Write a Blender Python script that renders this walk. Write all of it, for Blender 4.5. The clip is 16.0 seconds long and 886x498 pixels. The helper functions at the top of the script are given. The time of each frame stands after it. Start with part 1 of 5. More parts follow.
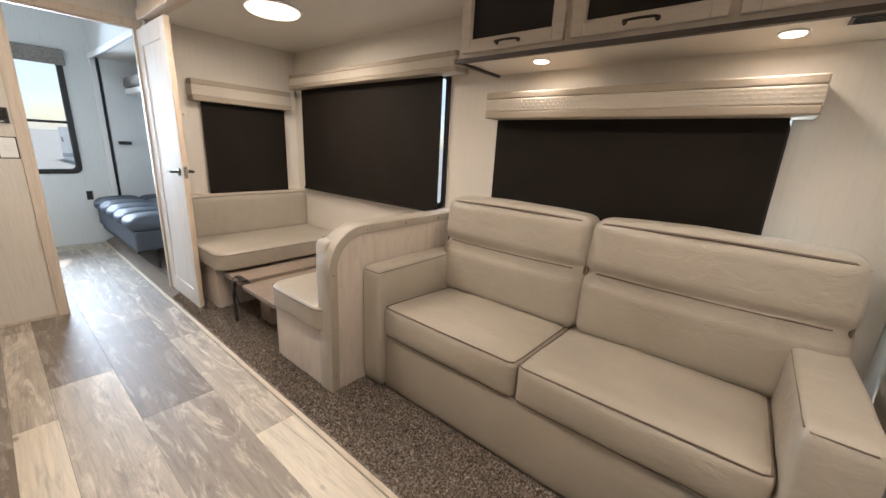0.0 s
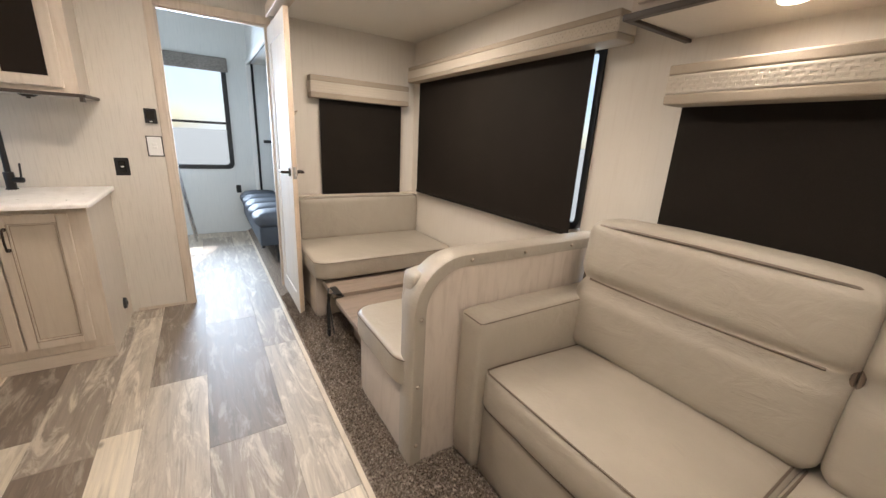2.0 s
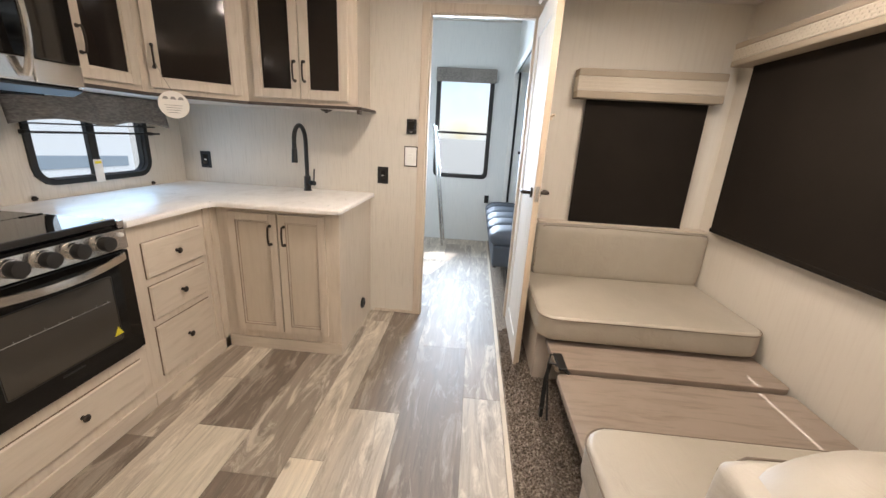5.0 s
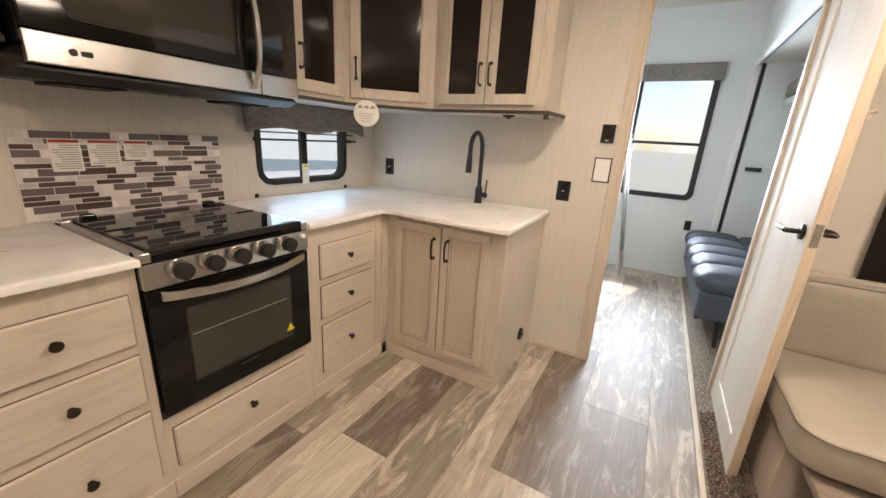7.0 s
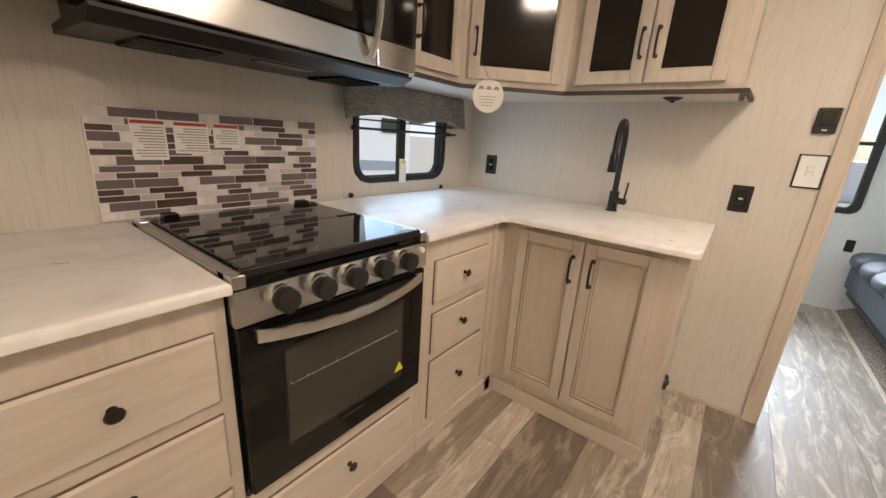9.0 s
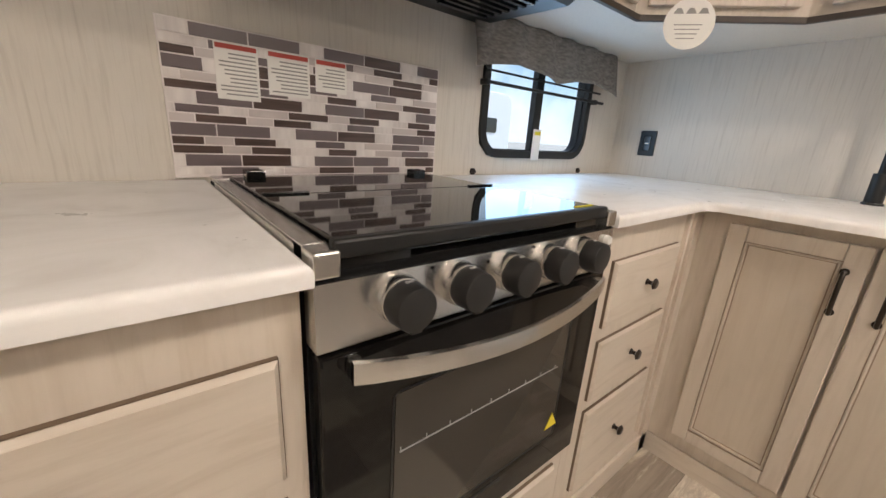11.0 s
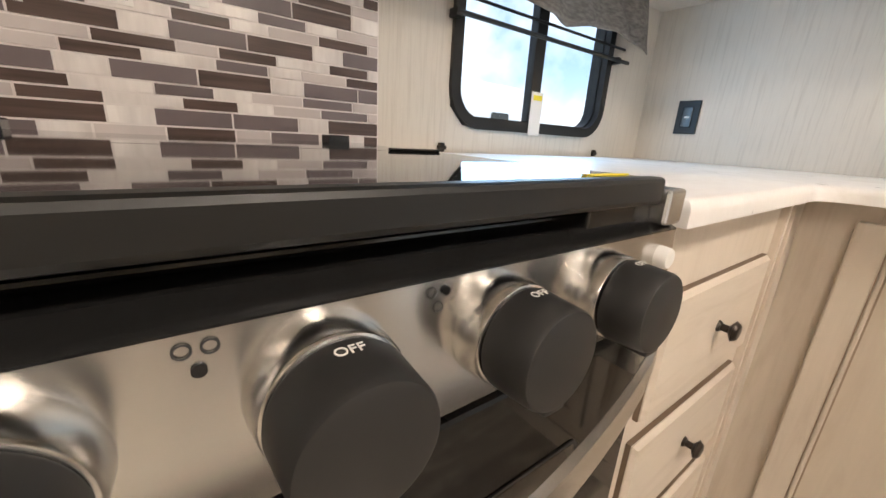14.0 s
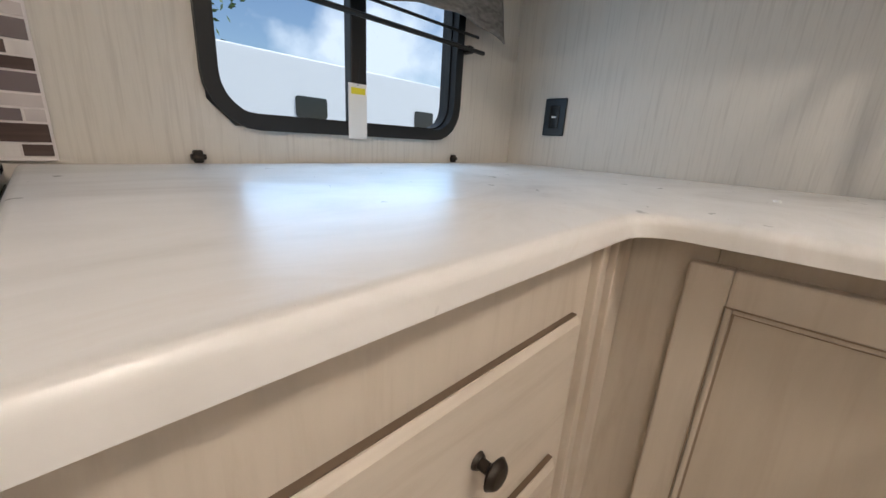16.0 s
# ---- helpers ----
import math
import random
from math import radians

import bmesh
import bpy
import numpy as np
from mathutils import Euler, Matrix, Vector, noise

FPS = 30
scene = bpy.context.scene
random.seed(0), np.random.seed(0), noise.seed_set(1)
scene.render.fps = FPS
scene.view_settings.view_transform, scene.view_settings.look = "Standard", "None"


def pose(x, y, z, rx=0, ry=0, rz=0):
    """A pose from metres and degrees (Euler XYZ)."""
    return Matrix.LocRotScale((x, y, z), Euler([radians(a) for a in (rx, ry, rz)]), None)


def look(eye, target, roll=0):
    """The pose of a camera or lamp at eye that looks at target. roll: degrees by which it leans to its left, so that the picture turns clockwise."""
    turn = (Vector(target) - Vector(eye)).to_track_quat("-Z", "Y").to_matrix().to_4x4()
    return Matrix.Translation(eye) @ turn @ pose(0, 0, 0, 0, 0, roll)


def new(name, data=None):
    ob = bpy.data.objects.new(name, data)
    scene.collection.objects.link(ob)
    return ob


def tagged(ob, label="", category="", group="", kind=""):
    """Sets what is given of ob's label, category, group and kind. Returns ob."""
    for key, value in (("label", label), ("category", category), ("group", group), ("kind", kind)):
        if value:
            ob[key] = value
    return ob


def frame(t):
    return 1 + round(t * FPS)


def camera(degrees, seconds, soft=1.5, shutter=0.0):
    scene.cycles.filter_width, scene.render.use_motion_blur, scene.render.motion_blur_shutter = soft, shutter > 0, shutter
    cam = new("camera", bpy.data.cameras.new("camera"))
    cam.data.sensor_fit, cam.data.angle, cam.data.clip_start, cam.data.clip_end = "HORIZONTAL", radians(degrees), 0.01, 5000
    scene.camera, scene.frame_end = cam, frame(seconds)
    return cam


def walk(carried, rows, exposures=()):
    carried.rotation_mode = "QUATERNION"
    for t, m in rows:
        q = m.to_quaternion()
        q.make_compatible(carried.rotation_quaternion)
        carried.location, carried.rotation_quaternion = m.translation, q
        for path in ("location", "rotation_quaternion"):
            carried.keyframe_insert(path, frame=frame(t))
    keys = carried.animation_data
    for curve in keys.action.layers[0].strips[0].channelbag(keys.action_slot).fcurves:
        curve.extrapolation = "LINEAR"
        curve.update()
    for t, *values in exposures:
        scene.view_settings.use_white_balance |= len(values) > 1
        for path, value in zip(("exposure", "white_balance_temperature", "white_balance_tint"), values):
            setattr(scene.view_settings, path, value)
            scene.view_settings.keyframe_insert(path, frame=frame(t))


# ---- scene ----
cam = camera(99.7, 16.0)
METRES, EYE, TILT, LEAN, TURN = 3.54, 1.31, 0.0, 0.0, 39.1
ROWS = [
    (0.0, 0.0, 0.0, 0.0, 0.77, -15.05, -2.87),
    (0.5, 0.0022, 0.0367, -0.0024, 7.04, -15.15, -2.92),
    (1.0, -0.002, 0.0817, -0.0018, 12.93, -15.47, -2.96),
    (1.5, -0.0147, 0.1217, 0.0011, 16.15, -15.86, -2.95),
    (2.0, -0.0218, 0.1576, 0.0021, 19.02, -16.19, -2.99),
    (2.5, -0.0257, 0.1989, 0.0022, 24.74, -16.44, -3.02),
    (3.0, -0.0328, 0.2291, 0.0029, 30.92, -16.62, -3.04),
    (3.5, -0.0591, 0.2548, 0.001, 37.1, -16.63, -3.18),
    (4.0, -0.0873, 0.2765, 0.0027, 43.35, -16.69, -3.17),
    (6.5, -0.2087, 0.3445, -0.0021, 74.73, -16.49, -3.25),
    (7.0, -0.2331, 0.3394, -0.0031, 81.07, -16.56, -3.31),
    (7.5, -0.2625, 0.3259, -0.0042, 85.85, -16.57, -3.37),
    (8.0, -0.2945, 0.3061, -0.0058, 86.55, -16.52, -3.4),
    (8.5, -0.3294, 0.2812, -0.0132, 87.21, -16.6, -3.47),
    (9.0, -0.3601, 0.2556, -0.0264, 89.06, -16.59, -3.58),
    (9.5, -0.3873, 0.2347, -0.038, 92.01, -16.67, -3.62),
    (10.0, -0.4173, 0.2156, -0.051, 95.71, -16.68, -3.51),
    (12.5, -0.5302, 0.2062, -0.1001, 107.64, -16.73, -3.51),
    (13.0, -0.55, 0.209, -0.1029, 107.57, -16.74, -3.43),
    (13.5, -0.5709, 0.2153, -0.1033, 106.98, -16.73, -3.35),
    (14.0, -0.5905, 0.2178, -0.1008, 104.72, -16.75, -3.3),
    (14.5, -0.6115, 0.2295, -0.1, 101.2, -16.66, -3.41),
    (15.0, -0.6331, 0.2454, -0.099, 98.56, -16.51, -3.28),
    (15.5, -0.6567, 0.2681, -0.0963, 97.19, -16.53, -3.34),
    (16.0, -0.6777, 0.2895, -0.0928, 95.34, -16.32, -3.22),
]
walk(cam, [(t, pose(0, 0, EYE, TILT, LEAN, TURN) @ pose(METRES * x, METRES * y, METRES * z, 90 + pitch, roll, yaw)) for t, x, y, z, yaw, pitch, roll in ROWS], exposures=[(0.0, -0.05, 6300, 13), (4.0, 0.08, 6300, 13), (6.5, 0.06, 6800, 15), (8.0, -0.12, 7200, 17), (10.0, 0.0, 6500, 14), (12.5, 0.42, 6050, 12), (14.5, 0.55, 6350, 12), (15.5, 0.22, 6350, 12), (16.0, -0.2, 6150, 12)])

# ---- world, sun, lamps ----
world = bpy.data.worlds.new("world")
scene.world = world
world.use_nodes = True
wn = world.node_tree.nodes
sky = wn.new("ShaderNodeTexSky")
sky.sky_type = "NISHITA"
sky.sun_disc = False
sky.sun_elevation = radians(53)
sky.sun_rotation = radians(-68)
sky.air_density, sky.dust_density = 1.0, 0.7
wn["Background"].inputs["Strength"].default_value = 0.15
# scattered white cloud over the blue
wl = world.node_tree.links
wc = wn.new("ShaderNodeTexCoord")
wt = wn.new("ShaderNodeTexNoise")
wt.inputs["Scale"].default_value, wt.inputs["Detail"].default_value = 4.0, 6.0
wr = wn.new("ShaderNodeValToRGB")
wr.color_ramp.elements[0].position, wr.color_ramp.elements[1].position = 0.42, 0.58
wm = wn.new("ShaderNodeMix")
wm.data_type = "RGBA"
wm.inputs["B"].default_value = (7.6, 8.0, 8.6, 1)
wl.new(wc.outputs["Generated"], wt.inputs["Vector"])
wl.new(wt.outputs["Fac"], wr.inputs["Fac"])
wl.new(wr.outputs["Color"], wm.inputs["Factor"])
wl.new(sky.outputs[0], wm.inputs["A"])
wl.new(wm.outputs["Result"], wn["Background"].inputs["Color"])

sun = new("sun", bpy.data.lights.new("sun", "SUN"))
sun.data.energy, sun.data.angle, sun.data.color = 5.0, radians(0.5), (1.0, 0.95, 0.88)
sun.matrix_world = look((-5.9, 1.95, 8.0), (0, 0, 0))

WARM = (1.0, 0.86, 0.71)


def disc_lamp(x, y, z, radius, watts, color=WARM, spread=180):
    lamp = new("lamp_light", bpy.data.lights.new("lamp_light", "AREA"))
    lamp.data.shape, lamp.data.size = "DISK", radius * 2
    lamp.data.energy, lamp.data.color, lamp.data.spread = watts, color, radians(spread)
    lamp.matrix_world = pose(x, y, z)
    return lamp


def opening_light(m, w, h, watts, color=(0.80, 0.90, 1.0), spread=180):
    lamp = new("window_light", bpy.data.lights.new("window_light", "AREA"))
    lamp.data.shape, lamp.data.size, lamp.data.size_y = "RECTANGLE", w, h
    lamp.data.energy, lamp.data.color, lamp.data.spread = watts, color, radians(spread)
    lamp.matrix_world = m


disc_lamp(-2.50, 1.30, 2.045, 0.15, 15)
disc_lamp(-0.90, 1.77, 1.712, 0.032, 1.5)
disc_lamp(-0.01, 1.77, 1.712, 0.032, 1.5)
# overhead fill: three assumed main-ceiling lamps, none of them in view
disc_lamp(-1.00, 0.45, 2.27, 0.12, 53)
disc_lamp(0.45, 0.45, 2.27, 0.12, 54)
disc_lamp(-2.55, 0.30, 2.27, 0.12, 62)
# daylight at the window openings; the third is an added, unseen side window
opening_light(look((-5.93, 0.37, 1.40), (0, 0.37, 1.0)), 0.62, 1.1, 54, (0.70, 0.85, 1.0), 125)
opening_light(look((-3.06, -1.50, 1.12), (-3.06, 0, 0.9)), 0.60, 0.30, 1.9, (0.42, 0.70, 1.0))
opening_light(look((-4.9, -1.47, 1.4), (-4.9, 1, 0.8)), 1.0, 1.1, 14)

opening_light(look((-2.45, 1.988, 1.34), (-2.45, 0, 1.34)), 1.58, 0.80, 14, (0.72, 0.88, 1.0))
opening_light(look((-0.53, 1.988, 1.21), (-0.53, 0, 1.21)), 1.16, 0.50, 30, (0.72, 0.88, 1.0))

# ---- materials ----


class Mat:
    """A small node-material builder."""

    def __init__(self, name, base=(0.5, 0.5, 0.5), rough=0.5, metal=0.0, spec=0.5):
        self.m = bpy.data.materials.new(name)
        self.m.use_nodes = True
        self.n, self.l = self.m.node_tree.nodes, self.m.node_tree.links
        self.b = self.n["Principled BSDF"]
        self.b.inputs["Base Color"].default_value = (*base, 1)
        self.b.inputs["Roughness"].default_value = rough
        self.b.inputs["Metallic"].default_value = metal
        self.b.inputs["Specular IOR Level"].default_value = spec
        self.co = self.n.new("ShaderNodeTexCoord").outputs["Object"]

    def link(self, a, b):
        self.l.new(a, b)

    def coords(self, scale, rand=False):
        mp = self.n.new("ShaderNodeMapping")
        mp.inputs["Scale"].default_value = scale
        self.link(self.co, mp.inputs["Vector"])
        if rand:
            info = self.n.new("ShaderNodeObjectInfo")
            comb = self.n.new("ShaderNodeVectorMath")
            comb.operation = "SCALE"
            comb.inputs[0].default_value = (17.0, 31.0, 23.0)
            self.link(info.outputs["Random"], comb.inputs["Scale"])
            self.link(comb.outputs[0], mp.inputs["Location"])
        return mp.outputs[0]

    def noise(self, scale=5.0, detail=4.0, stretch=(1, 1, 1), rough=0.55, rand=False, distort=0.0):
        t = self.n.new("ShaderNodeTexNoise")
        t.inputs["Scale"].default_value = scale
        t.inputs["Detail"].default_value = detail
        t.inputs["Roughness"].default_value = rough
        t.inputs["Distortion"].default_value = distort
        self.link(self.coords(stretch, rand), t.inputs["Vector"])
        return t.outputs["Fac"]

    def ramp(self, fac, stops):
        r = self.n.new("ShaderNodeValToRGB")
        e = r.color_ramp.elements
        while len(e) < len(stops):
            e.new(0.5)
        for el, (p, c) in zip(e, stops):
            el.position, el.color = p, (*c, 1)
        self.link(fac, r.inputs["Fac"])
        return r.outputs["Color"]

    def mix(self, fac, a, b, mode="MIX"):
        x = self.n.new("ShaderNodeMix")
        x.data_type, x.blend_type = "RGBA", mode
        for sock, val in ((x.inputs["Factor"], fac), (x.inputs["A"], a), (x.inputs["B"], b)):
            if isinstance(val, bpy.types.NodeSocket):
                self.link(val, sock)
            else:
                sock.default_value = val if isinstance(val, float) else (*val, 1)
        return x.outputs["Result"]

    def color(self, out):
        self.link(out, self.b.inputs["Base Color"])
        return self

    def roughness(self, fac, lo, hi):
        mr = self.n.new("ShaderNodeMapRange")
        mr.inputs["To Min"].default_value, mr.inputs["To Max"].default_value = lo, hi
        self.link(fac, mr.inputs["Value"])
        self.link(mr.outputs[0], self.b.inputs["Roughness"])
        return self

    def bump(self, fac, strength=0.2, dist=0.002):
        bp = self.n.new("ShaderNodeBump")
        bp.inputs["Strength"].default_value, bp.inputs["Distance"].default_value = strength, dist
        self.link(fac, bp.inputs["Height"])
        self.link(bp.outputs[0], self.b.inputs["Normal"])
        return self


def panel_mat(name, a, b, stretch=(60, 60, 2.2), rough=0.5):
    """Vinyl-faced wall panel with fine upright streaks."""
    m = Mat(name, rough=rough, spec=0.35)
    g = m.noise(2.2, 5, stretch, 0.65)
    big = m.noise(1.3, 2)
    c = m.ramp(g, [(0.3, a), (0.52, b), (0.75, tuple(0.5 * (p + q) for p, q in zip(a, b)))])
    c = m.mix(0.15, c, m.ramp(big, [(0.3, a), (0.7, b)]))
    m.color(c).bump(g, 0.08, 0.001).roughness(g, rough - 0.06, rough + 0.08)
    return m.m


M_WALL = panel_mat("wall_panel", (0.535, 0.493, 0.435), (0.645, 0.605, 0.54))
M_WALL_SLIDE = panel_mat("slide_wall_panel", (0.635, 0.585, 0.515), (0.68, 0.635, 0.565), (30, 30, 1.6))
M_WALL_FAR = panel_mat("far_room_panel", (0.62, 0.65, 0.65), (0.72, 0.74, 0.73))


def wood_mat(name, dark, light, stretch, rough=0.42, knots=True):
    m = Mat(name, rough=rough, spec=0.4)
    g = m.noise(3.0, 6, stretch, 0.6, rand=True, distort=0.6)
    c = m.ramp(g, [(0.25, dark), (0.5, light), (0.8, tuple(min(1, v * 1.06) for v in light))])
    blot = m.noise(6, 3, (1, 1, 1), 0.6, rand=True)
    c = m.mix(m.ramp(blot, [(0.55, (0, 0, 0)), (0.75, (0.35, 0.35, 0.35))]), c, dark)
    m.color(c).bump(g, 0.06, 0.001).roughness(g, rough - 0.05, rough + 0.1)
    return m.m


M_GLAZE = Mat("brown_glaze", (0.30, 0.225, 0.16), 0.5).m
M_GLAZE_DARK = Mat("dark_brown_glaze", (0.15, 0.105, 0.07), 0.6).m
M_CAB = wood_mat("whitewashed_maple", (0.53, 0.455, 0.37), (0.61, 0.54, 0.455), (14, 14, 1.4))
M_CAB_H = wood_mat("whitewashed_maple_level", (0.53, 0.455, 0.37), (0.61, 0.54, 0.455), (1.6, 14, 14))
M_CAB_Y = wood_mat("whitewashed_maple_across", (0.53, 0.455, 0.37), (0.61, 0.54, 0.455), (14, 1.6, 14))
M_FRAME = wood_mat("door_frame_maple", (0.47, 0.36, 0.26), (0.62, 0.51, 0.39), (16, 16, 1.2))
M_DIN = wood_mat("dinette_laminate", (0.50, 0.43, 0.365), (0.60, 0.53, 0.46), (10, 12, 2.0))
M_TABLE = wood_mat("table_laminate", (0.20, 0.155, 0.12), (0.30, 0.24, 0.195), (12, 1.5, 12), 0.45)
M_DOOR = wood_mat("door_white_maple", (0.72, 0.69, 0.64), (0.79, 0.77, 0.73), (14, 14, 1.3), 0.62)
M_DOOR.node_tree.nodes["Principled BSDF"].inputs["Specular IOR Level"].default_value = 0.2
M_CASING = wood_mat("casing_maple", (0.48, 0.395, 0.31), (0.58, 0.50, 0.41), (16, 16, 1.2), 0.5)


def floor_mat(name, tone, pale_amount, dark_amount):
    """Weathered printed board: long grain, worn pale patches, dark streaks and knots."""
    m = Mat(name, rough=0.5, spec=1.0)
    info = m.n.new("ShaderNodeObjectInfo").outputs["Random"]
    shade = m.ramp(info, [(0.0, tuple(0.88 * v for v in tone)), (1.0, tuple(1.1 * v for v in tone))])
    g = m.noise(2.6, 8, (1.0, 15, 1), 0.68, rand=True, distort=1.0)
    grain = m.ramp(g, [(0.30, (0.55, 0.53, 0.51)), (0.48, (0.93, 0.92, 0.91)), (0.68, (1.2, 1.19, 1.17))])
    c = m.mix(0.8, shade, grain, "MULTIPLY")
    pale = m.noise(2.6, 7, (0.9, 4.2, 1), 0.72, rand=True, distort=1.2)
    c = m.mix(m.ramp(pale, [(0.50, (0, 0, 0)), (0.61, (pale_amount,) * 3)]), c, (0.72, 0.65, 0.545))
    dark = m.noise(2.8, 6, (0.9, 4.6, 1), 0.72, rand=True, distort=0.8)
    c = m.mix(m.ramp(dark, [(0.52, (0, 0, 0)), (0.68, (dark_amount,) * 3)]), c, (0.165, 0.13, 0.10))
    knot = m.n.new("ShaderNodeTexVoronoi")
    knot.inputs["Scale"].default_value = 2.6
    m.link(m.coords((1.0, 1.7, 1), True), knot.inputs["Vector"])
    c = m.mix(m.ramp(knot.outputs["Distance"], [(0.03, (0.7, 0.7, 0.7)), (0.075, (0, 0, 0))]), c, (0.13, 0.10, 0.08))
    m.color(c).bump(g, 0.10, 0.001).roughness(g, 0.48, 0.60)
    return m.m


M_PLANKS = {
    "d": floor_mat("plank_dark", (0.18, 0.142, 0.11), 0.30, 0.50),
    "m": floor_mat("plank_middle", (0.315, 0.265, 0.215), 0.62, 0.62),
    "p": floor_mat("plank_pale", (0.51, 0.45, 0.37), 0.85, 0.60),
    "c": floor_mat("plank_cream", (0.70, 0.63, 0.515), 0.60, 0.12),
}
M_GROOVE = Mat("plank_joint", (0.16, 0.135, 0.11), 0.7).m


def carpet_mat():
    m = Mat("carpet_pile", rough=0.95, spec=0.1)
    f = m.noise(105, 2)
    g = m.noise(75, 3)
    c = m.ramp(f, [(0.34, (0.10, 0.08, 0.065)), (0.5, (0.24, 0.20, 0.165)), (0.66, (0.44, 0.385, 0.33))])
    c = m.mix(m.ramp(g, [(0.4, (0, 0, 0)), (0.65, (0.6, 0.6, 0.6))]), c, (0.22, 0.18, 0.145))
    m.color(c).bump(g, 0.9, 0.006)
    return m.m


M_CARPET = carpet_mat()


def vinyl_mat(name, a, b, rough=0.42):
    """Leather-like upholstery vinyl with soft creases."""
    m = Mat(name, rough=rough, spec=0.45)
    fine = m.noise(420, 2)
    crease = m.noise(9, 4, (1, 1.6, 1.6), 0.6, distort=0.7)
    m.color(m.ramp(m.noise(4, 3), [(0.3, a), (0.7, b)]))
    add = m.n.new("ShaderNodeMath")
    add.operation = "MULTIPLY_ADD"
    add.inputs[1].default_value = 0.06
    m.link(fine, add.inputs[0])
    m.link(crease, add.inputs[2])
    m.bump(add.outputs[0], 0.5, 0.009).roughness(fine, rough - 0.06, rough + 0.08)
    return m.m


M_VINYL = vinyl_mat("taupe_vinyl", (0.375, 0.335, 0.275), (0.42, 0.38, 0.315))
M_PIPE = Mat("dark_piping", (0.16, 0.125, 0.095), 0.5).m
M_VINYL_BLUE = vinyl_mat("slate_vinyl", (0.05, 0.062, 0.08), (0.07, 0.083, 0.105), 0.6)


def fabric_mat(name, a, b, scale=220, rough=0.9):
    m = Mat(name, rough=rough, spec=0.15)
    w = m.noise(scale, 2, (1, 1, 3))
    m.color(m.mix(0.35, m.ramp(w, [(0.3, a), (0.7, b)]), m.ramp(m.noise(5, 3), [(0.3, a), (0.7, b)])))
    m.bump(w, 0.25, 0.001)
    return m.m


M_BLIND = fabric_mat("blackout_blind", (0.012, 0.0095, 0.0075), (0.020, 0.016, 0.0125), 300, 0.75)
M_VAL = fabric_mat("valance_linen", (0.36, 0.305, 0.24), (0.43, 0.37, 0.295))
M_VAL_PALE = fabric_mat("valance_pale_band", (0.52, 0.465, 0.39), (0.63, 0.58, 0.50))
M_GREY_FAB = fabric_mat("slub_grey_fabric", (0.14, 0.13, 0.12), (0.34, 0.315, 0.29), 40)


def ceiling_mat():
    m = Mat("ceiling_vinyl", (0.72, 0.69, 0.63), 0.6)
    m.bump(m.noise(160, 2), 0.12, 0.001)
    m.color(m.ramp(m.noise(1.2, 3), [(0.3, (0.70, 0.67, 0.61)), (0.7, (0.75, 0.72, 0.66))]))
    return m.m


M_CEIL = ceiling_mat()


def counter_mat():
    m = Mat("pale_marble_laminate", rough=0.3, spec=0.5)
    v = m.noise(3.2, 6, (1, 1.5, 1), 0.62, distort=1.6)
    c = m.ramp(v, [(0.28, (0.66, 0.63, 0.60)), (0.45, (0.78, 0.76, 0.735)), (0.6, (0.84, 0.82, 0.80)), (0.78, (0.74, 0.69, 0.64))])
    m.color(c).roughness(m.noise(30, 3), 0.24, 0.36)
    return m.m


M_COUNTER = counter_mat()


def steel_mat():
    m = Mat("brushed_steel", (0.68, 0.665, 0.64), 0.28, 1.0)
    m.roughness(m.noise(6, 3, (1, 8, 30), 0.6), 0.20, 0.25)
    m.b.inputs["Anisotropic"].default_value = 0.75
    grain = m.n.new("ShaderNodeCombineXYZ")
    grain.inputs["Y"].default_value, grain.inputs["Z"].default_value = 0.3, 1.0
    m.link(grain.outputs[0], m.b.inputs["Tangent"])
    return m.m


M_STEEL = steel_mat()
M_GLASS_BLACK = Mat("black_glass", (0.010, 0.009, 0.008), 0.04, 0.0, 0.6).m
M_GLASS_CAB = Mat("dark_cabinet_glass", (0.018, 0.014, 0.012), 0.10, 0.0, 0.4).m
M_OVEN_DOOR = Mat("oven_door_glass", (0.008, 0.0075, 0.007), 0.06, 0.0, 0.25).m
M_OVEN_WIN = Mat("oven_window_glass", (0.045, 0.040, 0.033), 0.05, 0.0, 0.5).m
M_BLACK = Mat("black_enamel", (0.010, 0.010, 0.010), 0.14).m
M_BLACK_SATIN = Mat("satin_black", (0.009, 0.009, 0.0085), 0.42).m
M_KNOB = Mat("charcoal_plastic", (0.016, 0.0155, 0.015), 0.5).m
M_BRONZE = Mat("dark_bronze", (0.030, 0.022, 0.016), 0.38, 0.5).m
M_WHITE = Mat("white_plastic", (0.78, 0.78, 0.76), 0.4).m
M_PAPER = Mat("white_paper", (0.80, 0.78, 0.74), 0.75).m
M_INK = Mat("grey_ink", (0.30, 0.29, 0.28), 0.8).m
M_RED = Mat("red_ink", (0.45, 0.07, 0.05), 0.7).m
M_YELLOW = Mat("yellow_label", (0.80, 0.68, 0.03), 0.5).m
M_SILVER = Mat("silver_print", (0.70, 0.69, 0.66), 0.4).m
M_TRIM_DARK = Mat("dark_edge_banding", (0.055, 0.042, 0.033), 0.5).m
M_SEAL = Mat("black_rubber_seal", (0.012, 0.012, 0.013), 0.6).m
M_GROUT = Mat("pale_grout", (0.76, 0.71, 0.69), 0.7).m
M_TRIM = wood_mat("floor_trim_strip", (0.50, 0.42, 0.33), (0.66, 0.58, 0.47), (2, 14, 14), 0.4)


